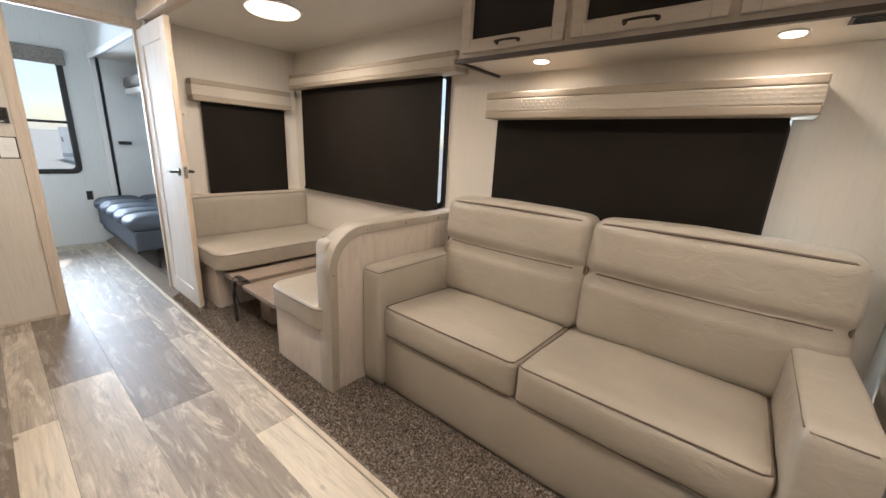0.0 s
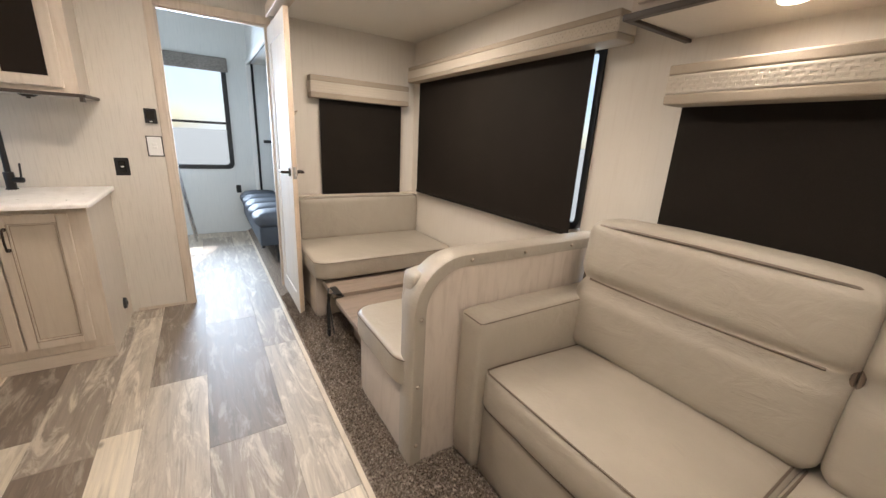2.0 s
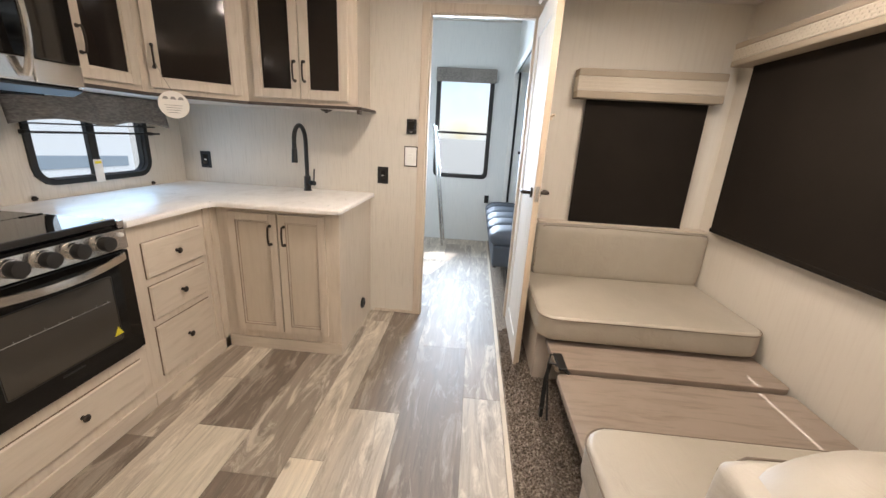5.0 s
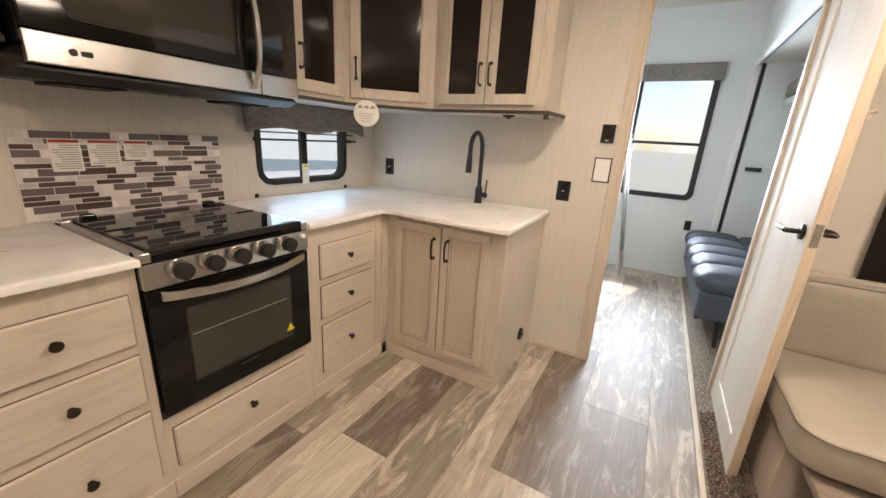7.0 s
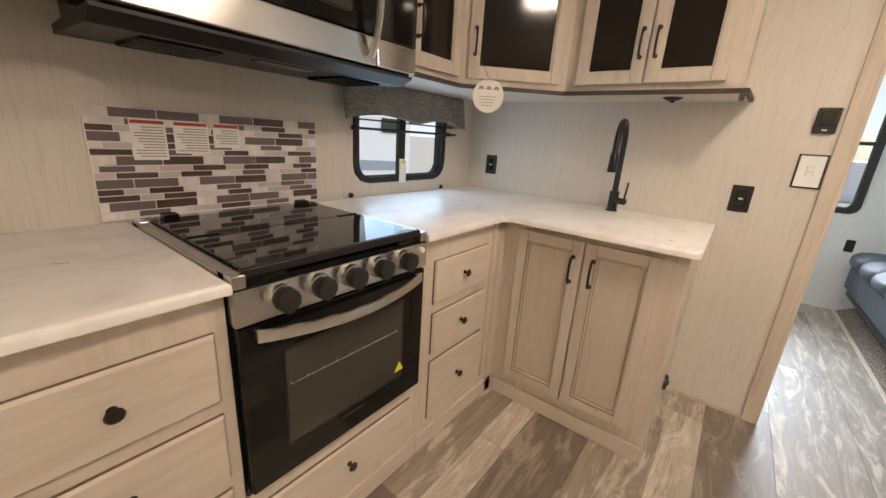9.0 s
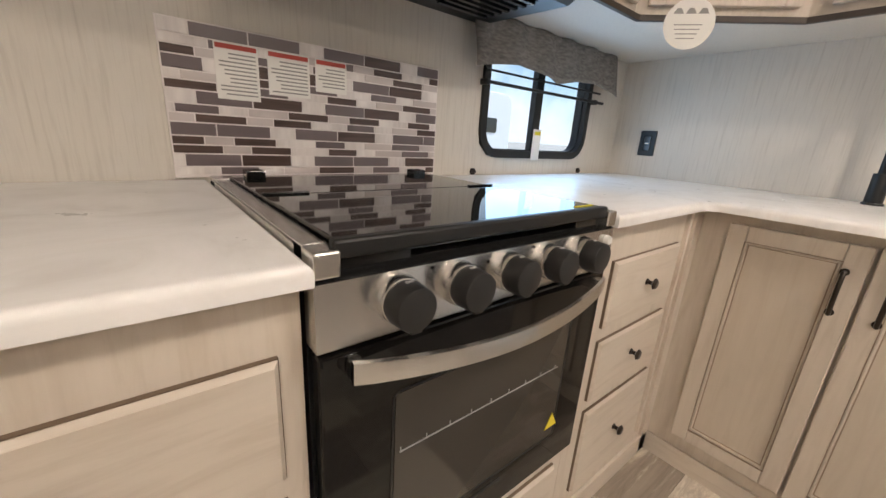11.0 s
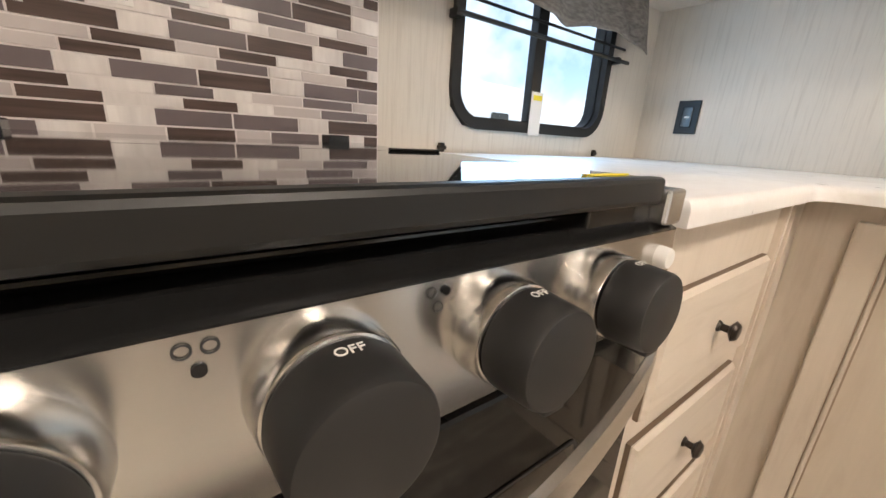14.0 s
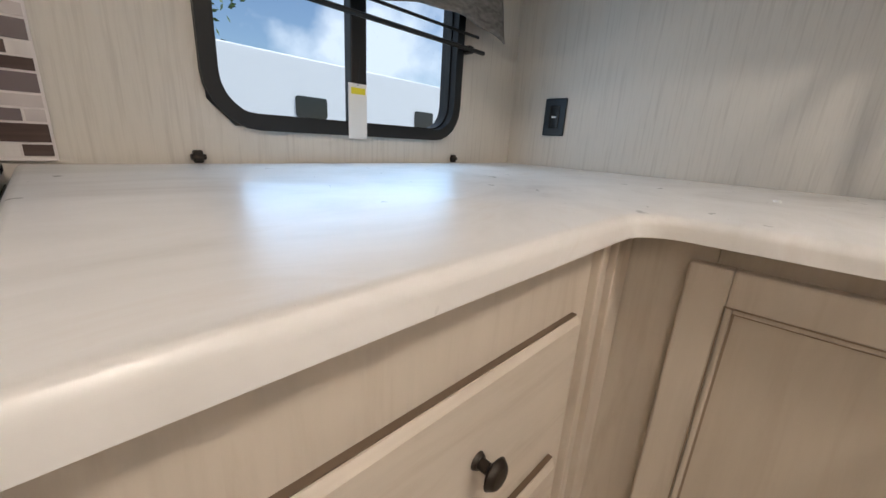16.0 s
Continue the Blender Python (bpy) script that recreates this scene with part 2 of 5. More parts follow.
def glow(name, color, strength):
    m = Mat(name, (0.9, 0.85, 0.75), 0.4)
    m.b.inputs["Emission Color"].default_value = (*color, 1)
    m.b.inputs["Emission Strength"].default_value = strength
    return m.m


M_LAMP = glow("lit_diffuser", (1.0, 0.82, 0.58), 3.0)
M_PUCK = glow("lit_puck", (1.0, 0.82, 0.6), 9.0)


def clear_glass():
    m = Mat("window_glass", (0.80, 0.875, 0.91), 0.0)
    m.b.inputs["Transmission Weight"].default_value = 1.0
    m.b.inputs["IOR"].default_value = 1.05
    return m.m


M_PANE = clear_glass()


def tile_mat(name, a, b, rough, metal=0.0, grain=(2, 1, 30)):
    m = Mat(name, rough=rough, metal=metal)
    m.color(m.ramp(m.noise(3, 4, grain, 0.6, rand=True), [(0.3, a), (0.7, b)]))
    return m.m


M_TILES = [
    tile_mat("tile_wenge", (0.050, 0.030, 0.025), (0.11, 0.072, 0.060), 0.3),
    tile_mat("tile_slate_mauve", (0.125, 0.098, 0.10), (0.18, 0.145, 0.148), 0.3, 0.0, (1, 1, 1)),
    tile_mat("tile_brushed_silver", (0.58, 0.53, 0.51), (0.88, 0.84, 0.81), 0.3, 0.15, (6, 1, 1)),
    tile_mat("tile_pale_stone", (0.50, 0.445, 0.43), (0.62, 0.565, 0.55), 0.4, 0.0, (2, 1, 2)),
]

# ---- mesh builders ----


class Build:
    """Collects primitives into one mesh."""

    def __init__(self):
        self.bm = bmesh.new()

    def _add(self, tmp, m=None):
        me = bpy.data.meshes.new("tmp")
        if m is not None:
            bmesh.ops.transform(tmp, matrix=m, verts=tmp.verts)
        tmp.to_mesh(me)
        tmp.free()
        self.bm.from_mesh(me)
        bpy.data.meshes.remove(me)
        return self

    def box(self, x0, x1, y0, y1, z0, z1, bevel=0.0, seg=2, m=None):
        t = bmesh.new()
        bmesh.ops.create_cube(t, size=1.0)
        for v in t.verts:
            v.co = Vector(((x0 + x1) / 2 + v.co.x * abs(x1 - x0), (y0 + y1) / 2 + v.co.y * abs(y1 - y0), (z0 + z1) / 2 + v.co.z * abs(z1 - z0)))
        if bevel:
            bmesh.ops.bevel(t, geom=t.edges[:], offset=bevel, segments=seg, profile=0.5, affect="EDGES")
        return self._add(t, m)

    def cyl(self, p, q, r, r2=None, seg=24, bevel=0.0):
        p, q = Vector(p), Vector(q)
        t = bmesh.new()
        d = q - p
        bmesh.ops.create_cone(t, cap_ends=True, segments=seg, radius1=r, radius2=r if r2 is None else r2, depth=d.length)
        if bevel:
            ed = [e for e in t.edges if abs(e.verts[0].co.z - e.verts[1].co.z) < 1e-6]
            bmesh.ops.bevel(t, geom=ed, offset=bevel, segments=2, profile=0.5, affect="EDGES")
        return self._add(t, Matrix.Translation((p + q) / 2) @ d.to_track_quat("Z", "Y").to_matrix().to_4x4())

    def prism(self, pts, axis, a, b, bevel=0.0):
        """Extrudes a polygon along an axis from a to b; pts in the two other axes, in order."""
        t = bmesh.new()

        def co(u, v, w):
            return {"x": (w, u, v), "y": (u, w, v), "z": (u, v, w)}[axis]
        lo = [t.verts.new(co(u, v, a)) for u, v in pts]
        hi = [t.verts.new(co(u, v, b)) for u, v in pts]
        t.faces.new(lo)
        t.faces.new(list(reversed(hi)))
        k = len(pts)
        for i in range(k):
            t.faces.new((lo[i], hi[i], hi[(i + 1) % k], lo[(i + 1) % k]))
        bmesh.ops.recalc_face_normals(t, faces=t.faces[:])
        if bevel:
            bmesh.ops.bevel(t, geom=t.edges[:], offset=bevel, segments=2, profile=0.5, affect="EDGES")
        return self._add(t)

    def tube(self, path, r, seg=10, closed=False):
        pts = [Vector(p) for p in path]
        t = bmesh.new()
        rings = []
        n = len(pts)
        for i, p in enumerate(pts):
            a = pts[(i - 1) % n] if closed or i else pts[0]
            b = pts[(i + 1) % n] if closed or i < n - 1 else pts[-1]
            d = (b - a).normalized()
            q = d.to_track_quat("Z", "Y")
            if rings and abs(d.z) > 0.999:
                q = d.to_track_quat("Z", "X")
            rings.append([t.verts.new(p + q @ Vector((r * math.cos(2 * math.pi * k / seg), r * math.sin(2 * math.pi * k / seg), 0))) for k in range(seg)])
        for i in range(n if closed else n - 1):
            A, C = rings[i], rings[(i + 1) % n]
            sh = min(range(seg), key=lambda s: sum((A[k].co - C[(k + s) % seg].co).length for k in range(0, seg, 3)))
            for k in range(seg):
                t.faces.new((A[k], A[(k + 1) % seg], C[(k + 1 + sh) % seg], C[(k + sh) % seg]))
        if not closed:
            t.faces.new(rings[0])
            t.faces.new(rings[-1])
        bmesh.ops.recalc_face_normals(t, faces=t.faces[:])
        return self._add(t)

    def cushion(self, x0, x1, y0, y1, z0, z1, r=0.04, puff=0.02, n=10, seed=0, warp=None):
        """A stuffed block: rounded edges, crowned faces, slightly uneven."""
        t = bmesh.new()
        bmesh.ops.create_cube(t, size=2.0)
        bmesh.ops.subdivide_edges(t, edges=t.edges[:], cuts=n, use_grid_fill=True)
        c = Vector(((x0 + x1) / 2, (y0 + y1) / 2, (z0 + z1) / 2))
        h = Vector((abs(x1 - x0) / 2, abs(y1 - y0) / 2, abs(z1 - z0) / 2))
        for v in t.verts:
            u = Vector([math.copysign(abs(k) ** 0.75, k) for k in v.co])
            p = Vector((u.x * h.x, u.y * h.y, u.z * h.z))
            inner = Vector([max(-(h[i] - r), min(h[i] - r, p[i])) for i in range(3)])
            d = p - inner
            if d.length > 1e-7:
                p = inner + d.normalized() * r
            crown = [1 - min(1, abs(u[i])) ** 2.5 for i in range(3)]
            p.x += math.copysign(puff * 0.5 * crown[1] * crown[2], p.x) if abs(u.x) > 0.98 else 0
            p.y += math.copysign(puff * crown[0] * crown[2], p.y) if abs(u.y) > 0.98 else 0
            p.z += math.copysign(puff * crown[0] * crown[1], p.z) if abs(u.z) > 0.98 else 0
            w = noise.noise(Vector((p.x * 5 + seed * 7.3, p.y * 5, p.z * 5)))
            p += d.normalized() * w * 0.004 if d.length > 1e-7 else Vector((0, 0, w * 0.003))
            v.co = c + p
            if warp:
                v.co = warp(v.co)
        return self._add(t)

    def done(self, name, mat, parent=None, smooth=False, angle=35):
        me = bpy.data.meshes.new(name)
        self.bm.to_mesh(me)
        self.bm.free()
        me.materials.append(mat)
        if smooth:
            me.shade_smooth()
            if angle:
                me.set_sharp_from_angle(angle=radians(angle))
        ob = new(name, me)
        if parent:
            ob.parent = parent
        return ob


def base(name, x, y, z, label, category, group="", kind=""):
    """An Empty at a thing's foot; parts given in world places are hung on it by hang()."""
    e = new(name)
    e.empty_display_size = 0.05
    e.matrix_world = pose(x, y, z)
    tagged(e, label, category, group, kind)
    return e


def hang(parent, *parts):
    for p in parts:
        p.parent = parent
        p.matrix_parent_inverse = Matrix.Translation(-parent.location)
    return parent


def wall_boxes(b, axis, a0, a1, u0, u1, z0, z1, holes=()):
    """A wall slab between a0 and a1 on an axis, with rectangular openings (u0, u1, z0, z1)."""
    def put(ua, ub, za, zb):
        if ub - ua > 1e-4 and zb - za > 1e-4:
            if axis == "x":
                b.box(a0, a1, ua, ub, za, zb)
            else:
                b.box(ua, ub, a0, a1, za, zb)
    cur = u0
    for h0, h1, g0, g1 in sorted(holes):
        put(cur, h0, z0, z1)
        put(h0, h1, z0, g0)
        put(h0, h1, g1, z1)
        cur = h1
    put(cur, u1, z0, z1)
    return b


def rounded_rect(u0, u1, v0, v1, r, k=6):
    pts = []
    for cu, cv, a0 in ((u1 - r, v1 - r, 0), (u0 + r, v1 - r, 90), (u0 + r, v0 + r, 180), (u1 - r, v0 + r, 270)):
        for i in range(k + 1):
            a = radians(a0 + 90 * i / k)
            pts.append((cu + r * math.cos(a), cv + r * math.sin(a)))
    return pts


def ring_prism(b, axis, u0, u1, v0, v1, r, width, a0, a1, k=6):
    """A rounded-corner frame, extruded along an axis."""
    t = bmesh.new()
    outer = rounded_rect(u0, u1, v0, v1, r, k)
    inner = rounded_rect(u0 + width, u1 - width, v0 + width, v1 - width, max(0.004, r - width), k)

    def co(u, v, w):
        return {"x": (w, u, v), "y": (u, w, v), "z": (u, v, w)}[axis]
    L = [[t.verts.new(co(u, v, w)) for u, v in ring] for ring, w in ((outer, a0), (outer, a1), (inner, a1), (inner, a0))]
    n = len(outer)
    for s in range(4):
        A, C = L[s], L[(s + 1) % 4]
        for i in range(n):
            t.faces.new((A[i], A[(i + 1) % n], C[(i + 1) % n], C[i]))
    bmesh.ops.recalc_face_normals(t, faces=t.faces[:])
    b._add(t)
    return b

# ---- structure ----
KY, SX, WY, EX, FX = -1.54, -3.69, 2.0, -3.52, -6.0   # kitchen wall, sink wall, slide window wall, slide end wall, far wall
CZ, CEIL_SLIDE, CEIL_MAIN, CEIL_FAR = 0.06, 2.09, 2.30, 2.62

b = Build().box(-6.1, 1.3, -1.62, 0.8, -0.06, -0.002)
floor = tagged(b.done("floor", M_GROOVE), "weathered grey-brown plank floor with pale and dark boards", "floor", kind="structure")

b = Build()
b.prism([(0.815, 0.012), (0.90, CZ), (2.1, CZ), (2.1, -0.05), (0.802, -0.05), (0.802, 0.008)], "x", -6.0, 0.5)
tagged(b.done("carpet", M_CARPET), "speckled brown-grey cut-pile carpet on the slide floor", "carpet", kind="structure")

def carpet_pile():
    """Short tufts along the stretch of carpet that is walked past."""
    rng = random.Random(5)
    t = bmesh.new()
    for _ in range(52000):
        x, y = rng.uniform(-3.5, 0.3), rng.uniform(0.815, 1.3)
        z = 0.012 + (y - 0.815) / 0.085 * (CZ - 0.012) if y < 0.9 else CZ
        a, h, w = rng.uniform(0, 6.28), rng.uniform(0.005, 0.013), rng.uniform(0.003, 0.006)
        dx, dy = math.cos(a) * w, math.sin(a) * w
        lx, ly = rng.uniform(-0.005, 0.005), rng.uniform(-0.005, 0.005)
        t.faces.new([t.verts.new(p) for p in ((x - dx, y - dy, z - 0.001), (x + dx, y + dy, z - 0.001), (x + lx, y + ly, z + h))])
    bb = Build()
    bb._add(t)
    return tagged(bb.done("carpet_tufts", M_CARPET), "loose looped tufts of brown-grey carpet pile", "carpet", kind="stuff")

carpet_pile()
b = Build().box(-6.0, 0.5, 0.783, 0.806, -0.001, 0.011, 0.003)
tagged(b.done("trim_floor_edge", M_TRIM), "pale wooden edge strip between planks and carpet", "trim", kind="structure")

# walls
b = wall_boxes(Build(), "y", KY - 0.06, KY, SX, 1.3, 0, CEIL_MAIN, [(-3.395, -2.725, 0.985, 1.42)])
for cx, cz, dx, dz in ((-3.395, 0.985, 0.045, 0.045), (-2.725, 0.985, -0.045, 0.045), (-3.395, 1.42, 0.045, -0.045), (-2.725, 1.42, -0.045, -0.045)):
    b.prism([(cx, cz), (cx + dx, cz), (cx, cz + dz)], "y", KY - 0.06, KY - 0.0005)
tagged(b.done("wall_kitchen", M_WALL), "cream wall panel with fine upright streaks behind the counter", "wall", kind="structure")
b = wall_boxes(Build(), "x", SX - 0.04, SX, KY - 0.06, 0.93, 0, CEIL_FAR, [(0.215, 0.87, -0.001, 2.047)])
tagged(b.done("wall_divider", M_WALL), "cream streaked partition wall with a doorway", "wall", kind="structure")
b = wall_boxes(Build(), "x", EX - 0.04, EX, 0.93, WY + 0.06, -0.05, CEIL_FAR, [(1.20, 1.83, 0.88, 1.60)])
tagged(b.done("wall_slide_end", M_WALL_SLIDE), "cream end wall of the slide-out with a window", "wall", kind="structure")
b = wall_boxes(Build(), "y", WY, WY + 0.06, EX, 0.5, -0.05, CEIL_MAIN, [(-3.30, -1.628, 0.90, 1.78), (-1.17, 0.055, 0.90, 1.5)])
tagged(b.done("wall_slide_long", M_WALL_SLIDE), "cream long wall of the slide-out with two windows", "wall", kind="structure")
b = Build().box(0.46, 0.5, 0.9, WY, -0.05, CEIL_MAIN)
tagged(b.done("wall_slide_near", M_WALL_SLIDE), "cream near end wall of the slide-out", "wall", kind="structure")
b = Build().box(1.24, 1.3, KY, 0.9, 0, CEIL_MAIN).box(0.5, 1.3, 0.9, 0.96, 0, CEIL_MAIN)
tagged(b.done("wall_rear", M_WALL), "cream panelled wall behind the entry", "wall", kind="structure")
b = Build().box(EX, 0.5, 0.86, 0.92, CEIL_SLIDE + 0.03, CEIL_MAIN)
tagged(b.done("wall_slide_header", M_WALL), "cream header above the slide-out opening", "wall", kind="structure")
b = Build().box(EX, 0.46, 0.845, 0.86, 2.06, 2.13, 0.003).box(EX, 0.46, 0.86, 0.95, 2.075, 2.089, 0.003)
tagged(b.done("trim_slide_header", M_FRAME), "pale maple flange along the slide-out opening", "trim", kind="structure")
b = Build().box(EX + 0.001, EX + 0.022, 0.93, 0.962, CZ, 2.075, 0.004)
tagged(b.done("trim_slide_seal", M_SEAL), "black rubber seal at the slide-out edge", "trim", kind="structure")
b = Build().box(SX + 0.001, EX - 0.041, 0.90, 0.96, 0, 2.1)
tagged(b.done("wall_slide_jamb", M_WALL), "narrow cream jamb between partition and slide-out", "wall", kind="structure")

b = Build().box(EX, 0.5, 0.92, WY, CEIL_SLIDE, CEIL_SLIDE + 0.03)
tagged(b.done("ceiling_slide", M_CEIL), "cream slide-out ceiling", "ceiling", kind="structure")
b = Build().box(SX, 1.3, KY, 0.92, CEIL_MAIN, CEIL_MAIN + 0.04)
tagged(b.done("ceiling", M_CEIL), "cream main ceiling", "ceiling", kind="structure")

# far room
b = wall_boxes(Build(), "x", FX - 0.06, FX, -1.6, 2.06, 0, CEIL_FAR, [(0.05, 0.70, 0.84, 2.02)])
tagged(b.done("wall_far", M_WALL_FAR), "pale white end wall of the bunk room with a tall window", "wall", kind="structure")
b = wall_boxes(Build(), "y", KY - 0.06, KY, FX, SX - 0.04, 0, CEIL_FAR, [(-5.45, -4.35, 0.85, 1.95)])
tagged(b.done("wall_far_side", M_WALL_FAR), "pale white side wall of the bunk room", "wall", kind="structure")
b = Build().box(FX, SX - 0.04, KY, 2.06, CEIL_FAR, CEIL_FAR + 0.04)
tagged(b.done("ceiling_far", M_CEIL), "white ceiling of the bunk room", "ceiling", kind="structure")
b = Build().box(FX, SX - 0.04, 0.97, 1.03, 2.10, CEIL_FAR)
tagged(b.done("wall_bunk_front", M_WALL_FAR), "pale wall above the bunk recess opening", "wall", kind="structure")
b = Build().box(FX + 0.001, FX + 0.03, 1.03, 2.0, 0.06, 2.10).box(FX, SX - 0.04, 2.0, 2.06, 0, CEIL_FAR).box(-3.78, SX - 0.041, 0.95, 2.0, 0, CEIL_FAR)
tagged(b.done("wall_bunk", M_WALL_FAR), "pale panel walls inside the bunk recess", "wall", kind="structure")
b = Build().box(FX, SX - 0.04, 1.03, 2.0, 2.10, 2.13)
tagged(b.done("ceiling_bunk", M_CEIL), "white ceiling of the bunk recess", "ceiling", kind="structure")
b = Build().box(FX, FX + 0.022, 0.945, 1.000, 0.06, 2.13, 0.006).box(FX + 0.022, SX - 0.05, 0.945, 0.97, 2.075, 2.13, 0.006)
tagged(b.done("trim_bunk_opening", M_WHITE), "white moulding round the bunk recess", "trim", kind="structure")
b = Build().box(FX + 0.002, FX + 0.034, 1.002, 1.024, 0.06, 2.10, 0.004).box(FX + 0.04, SX - 0.05, 0.972, 0.985, 2.085, 2.098, 0.003)
tagged(b.done("trim_bunk_seal", M_SEAL), "black seal inside the bunk recess moulding", "trim", kind="structure")

# doorway casing
b = Build()
b.box(SX, SX + 0.012, 0.165, 0.215, 0, 2.10, 0.003).box(SX, SX + 0.012, 0.87, 0.898, 0, 2.10, 0.003).box(SX, SX + 0.012, 0.215, 0.87, 2.047, 2.10, 0.003)
b.box(SX - 0.039, SX + 0.002, 0.215, 0.228, 0, 2.047).box(SX - 0.039, SX + 0.002, 0.858, 0.87, 0, 2.047).box(SX - 0.039, SX + 0.002, 0.228, 0.858, 2.034, 2.047)
tagged(b.done("trim_doorway", M_CASING), "pale maple casing round the doorway", "trim", kind="structure")
b = Build().box(SX, SX + 0.008, -0.13, 0.165, 0, 0.022, 0.002)
tagged(b.done("baseboard", M_CASING), "low maple strip at the foot of the partition", "baseboard", kind="structure")

# ---- door, open against the slide-out ----


def open_door():
    d = base("door_1", -3.68, 0.895, 0.0, "pale whitewashed wooden interior door standing open with dark lever handles", "door", kind="structure")
    x0, x1, y0, y1, z0, z1 = -3.68, -3.055, 0.872, 0.906, 0.012, 2.03
    s = 0.10
    panel = Build().box(x0 + s, x1 - s, y0 + 0.008, y1 - 0.008, z0 + 0.16, z1 - 0.12).done("panel", M_DOOR)
    fr = Build()
    fr.box(x0, x0 + s, y0, y1, z0, z1, 0.003).box(x1 - s, x1, y0, y1, z0, z1, 0.003)
    fr.box(x0 + s, x1 - s, y0, y1, z0, z0 + 0.16, 0.003).box(x0 + s, x1 - s, y0, y1, z1 - 0.12, z1, 0.003)
    frame_part = fr.done("stile_frame", M_DOOR)
    edge = Build().box(x1 - 0.001, x1 + 0.003, y0 + 0.002, y1 - 0.002, z0, z1, 0.001).done("edge_strip", M_FRAME)
    parts = [panel, frame_part, edge]
    for side, yy in ((-1, y0), (1, y1)):
        h = Build()
        h.cyl((x1 - 0.06, yy, 1.06), (x1 - 0.06, yy + side * 0.010, 1.06), 0.027, bevel=0.002)
        h.cyl((x1 - 0.06, yy + side * 0.008, 1.06), (x1 - 0.06, yy + side * 0.05, 1.06), 0.009)
        h.tube([(x1 - 0.06, yy + side * 0.048, 1.06), (x1 - 0.10, yy + side * 0.05, 1.062), (x1 - 0.165, yy + side * 0.046, 1.058)], 0.0095)
        hh = h.done("lever_handle", M_BRONZE, smooth=True)
        tagged(hh, "dark bronze lever handle")
        parts.append(hh)
    parts.append(Build().box(x1, x1 + 0.005, y0 + 0.006, y1 - 0.006, 1.02, 1.10, 0.001).cyl((x1, 0.889, 1.06), (x1 + 0.012, 0.889, 1.06), 0.006).done("latch_plate", M_STEEL))
    parts.append(Build().cyl((x1 - 0.012, y1 - 0.002, 1.44), (x1 + 0.006, y1 + 0.02, 1.45), 0.006).box(x1 - 0.02, x1, y1 - 0.001, y1 + 0.012, 1.425, 1.44, 0.002).done("catch", M_FRAME))
    return hang(d, *parts)


open_door()

# ---- windows ----


def window(name, axis, wall, out, u0, u1, z0, z1, r, bar, label, mat=M_BLACK_SATIN, w=0.035):
    """A black-framed trailer window; bar: ('v' or 'h', place)."""
    cu = (u0 + u1) / 2
    e = base(name, *((wall, cu) if axis == "x" else (cu, wall)), z0, label, "window", kind="structure")
    f = Build()
    a0, a1 = wall - out * 0.012, wall + out * 0.05
    ring_prism(f, axis, u0 - w, u1 + w, z0 - w, z1 + w, r, w + 0.012, a0, a1)
    ring_prism(f, axis, u0 + 0.002, u1 - 0.002, z0 + 0.002, z1 - 0.002, r * 0.8, 0.014, wall + out * 0.01, wall + out * 0.045)
    parts = [f.done("frame", mat, smooth=True)]
    g = Build()
    m0, m1 = wall + out * 0.012, wall + out * 0.042
    if bar[0] == "v":
        q = bar[1]
        (g.box(q - 0.022, q + 0.022, m0, m1, z0, z1, 0.003) if axis == "y" else g.box(m0, m1, q - 0.022, q + 0.022, z0, z1, 0.003))
    else:
        q = bar[1]
        (g.box(u0, u1, m0, m1, q - 0.014, q + 0.014, 0.003) if axis == "y" else g.box(m0, m1, u0, u1, q - 0.014, q + 0.014, 0.003))
    parts.append(g.done("glazing_bar", mat))
    p0, p1 = wall + out * 0.026, wall + out * 0.030
    spans = [(u0, bar[1], z0, z1), (bar[1], u1, z0, z1)] if bar[0] == "v" else [(u0, u1, z0, bar[1]), (u0, u1, bar[1], z1)]
    for ua, ub, za, zb in spans:
        pb = Build()
        (pb.box(p0, p1, ua, ub, za, zb) if axis == "x" else pb.box(ua, ub, p0, p1, za, zb))
        pane = pb.done("pane", M_PANE)
        pane.visible_shadow = False
        parts.append(pane)
    return hang(e, *parts)


window("window_1", "y", KY, -1, -3.385, -2.735, 0.995, 1.42, 0.10, ("v", -3.06), "black-framed sliding kitchen window with rounded corners", w=0.017)
window("window_2", "x", FX, -1, 0.06, 0.69, 0.86, 2.01, 0.07, ("h", 1.38), "tall black-framed window in the bunk room")
window("window_3", "x", EX, -1, 1.22, 1.81, 0.90, 1.59, 0.06, ("h", 1.25), "black-framed slide-out end window behind a drawn blind", w=0.02)
window("window_4", "y", WY, 1, -3.28, -1.648, 0.92, 1.77, 0.07, ("v", -2.45), "wide black-framed window behind a drawn blind", w=0.02)
window("window_5", "y", WY, 1, -1.15, 0.035, 0.92, 1.49, 0.07, ("v", -0.55), "black-framed window above the sofa behind a drawn blind", w=0.02)
# unseen window, added so that more daylight reaches the bunk room
window("window_6", "y", KY, -1, -5.43, -4.37, 0.87, 1.93, 0.07, ("v", -4.9), "black-framed side window of the bunk room")


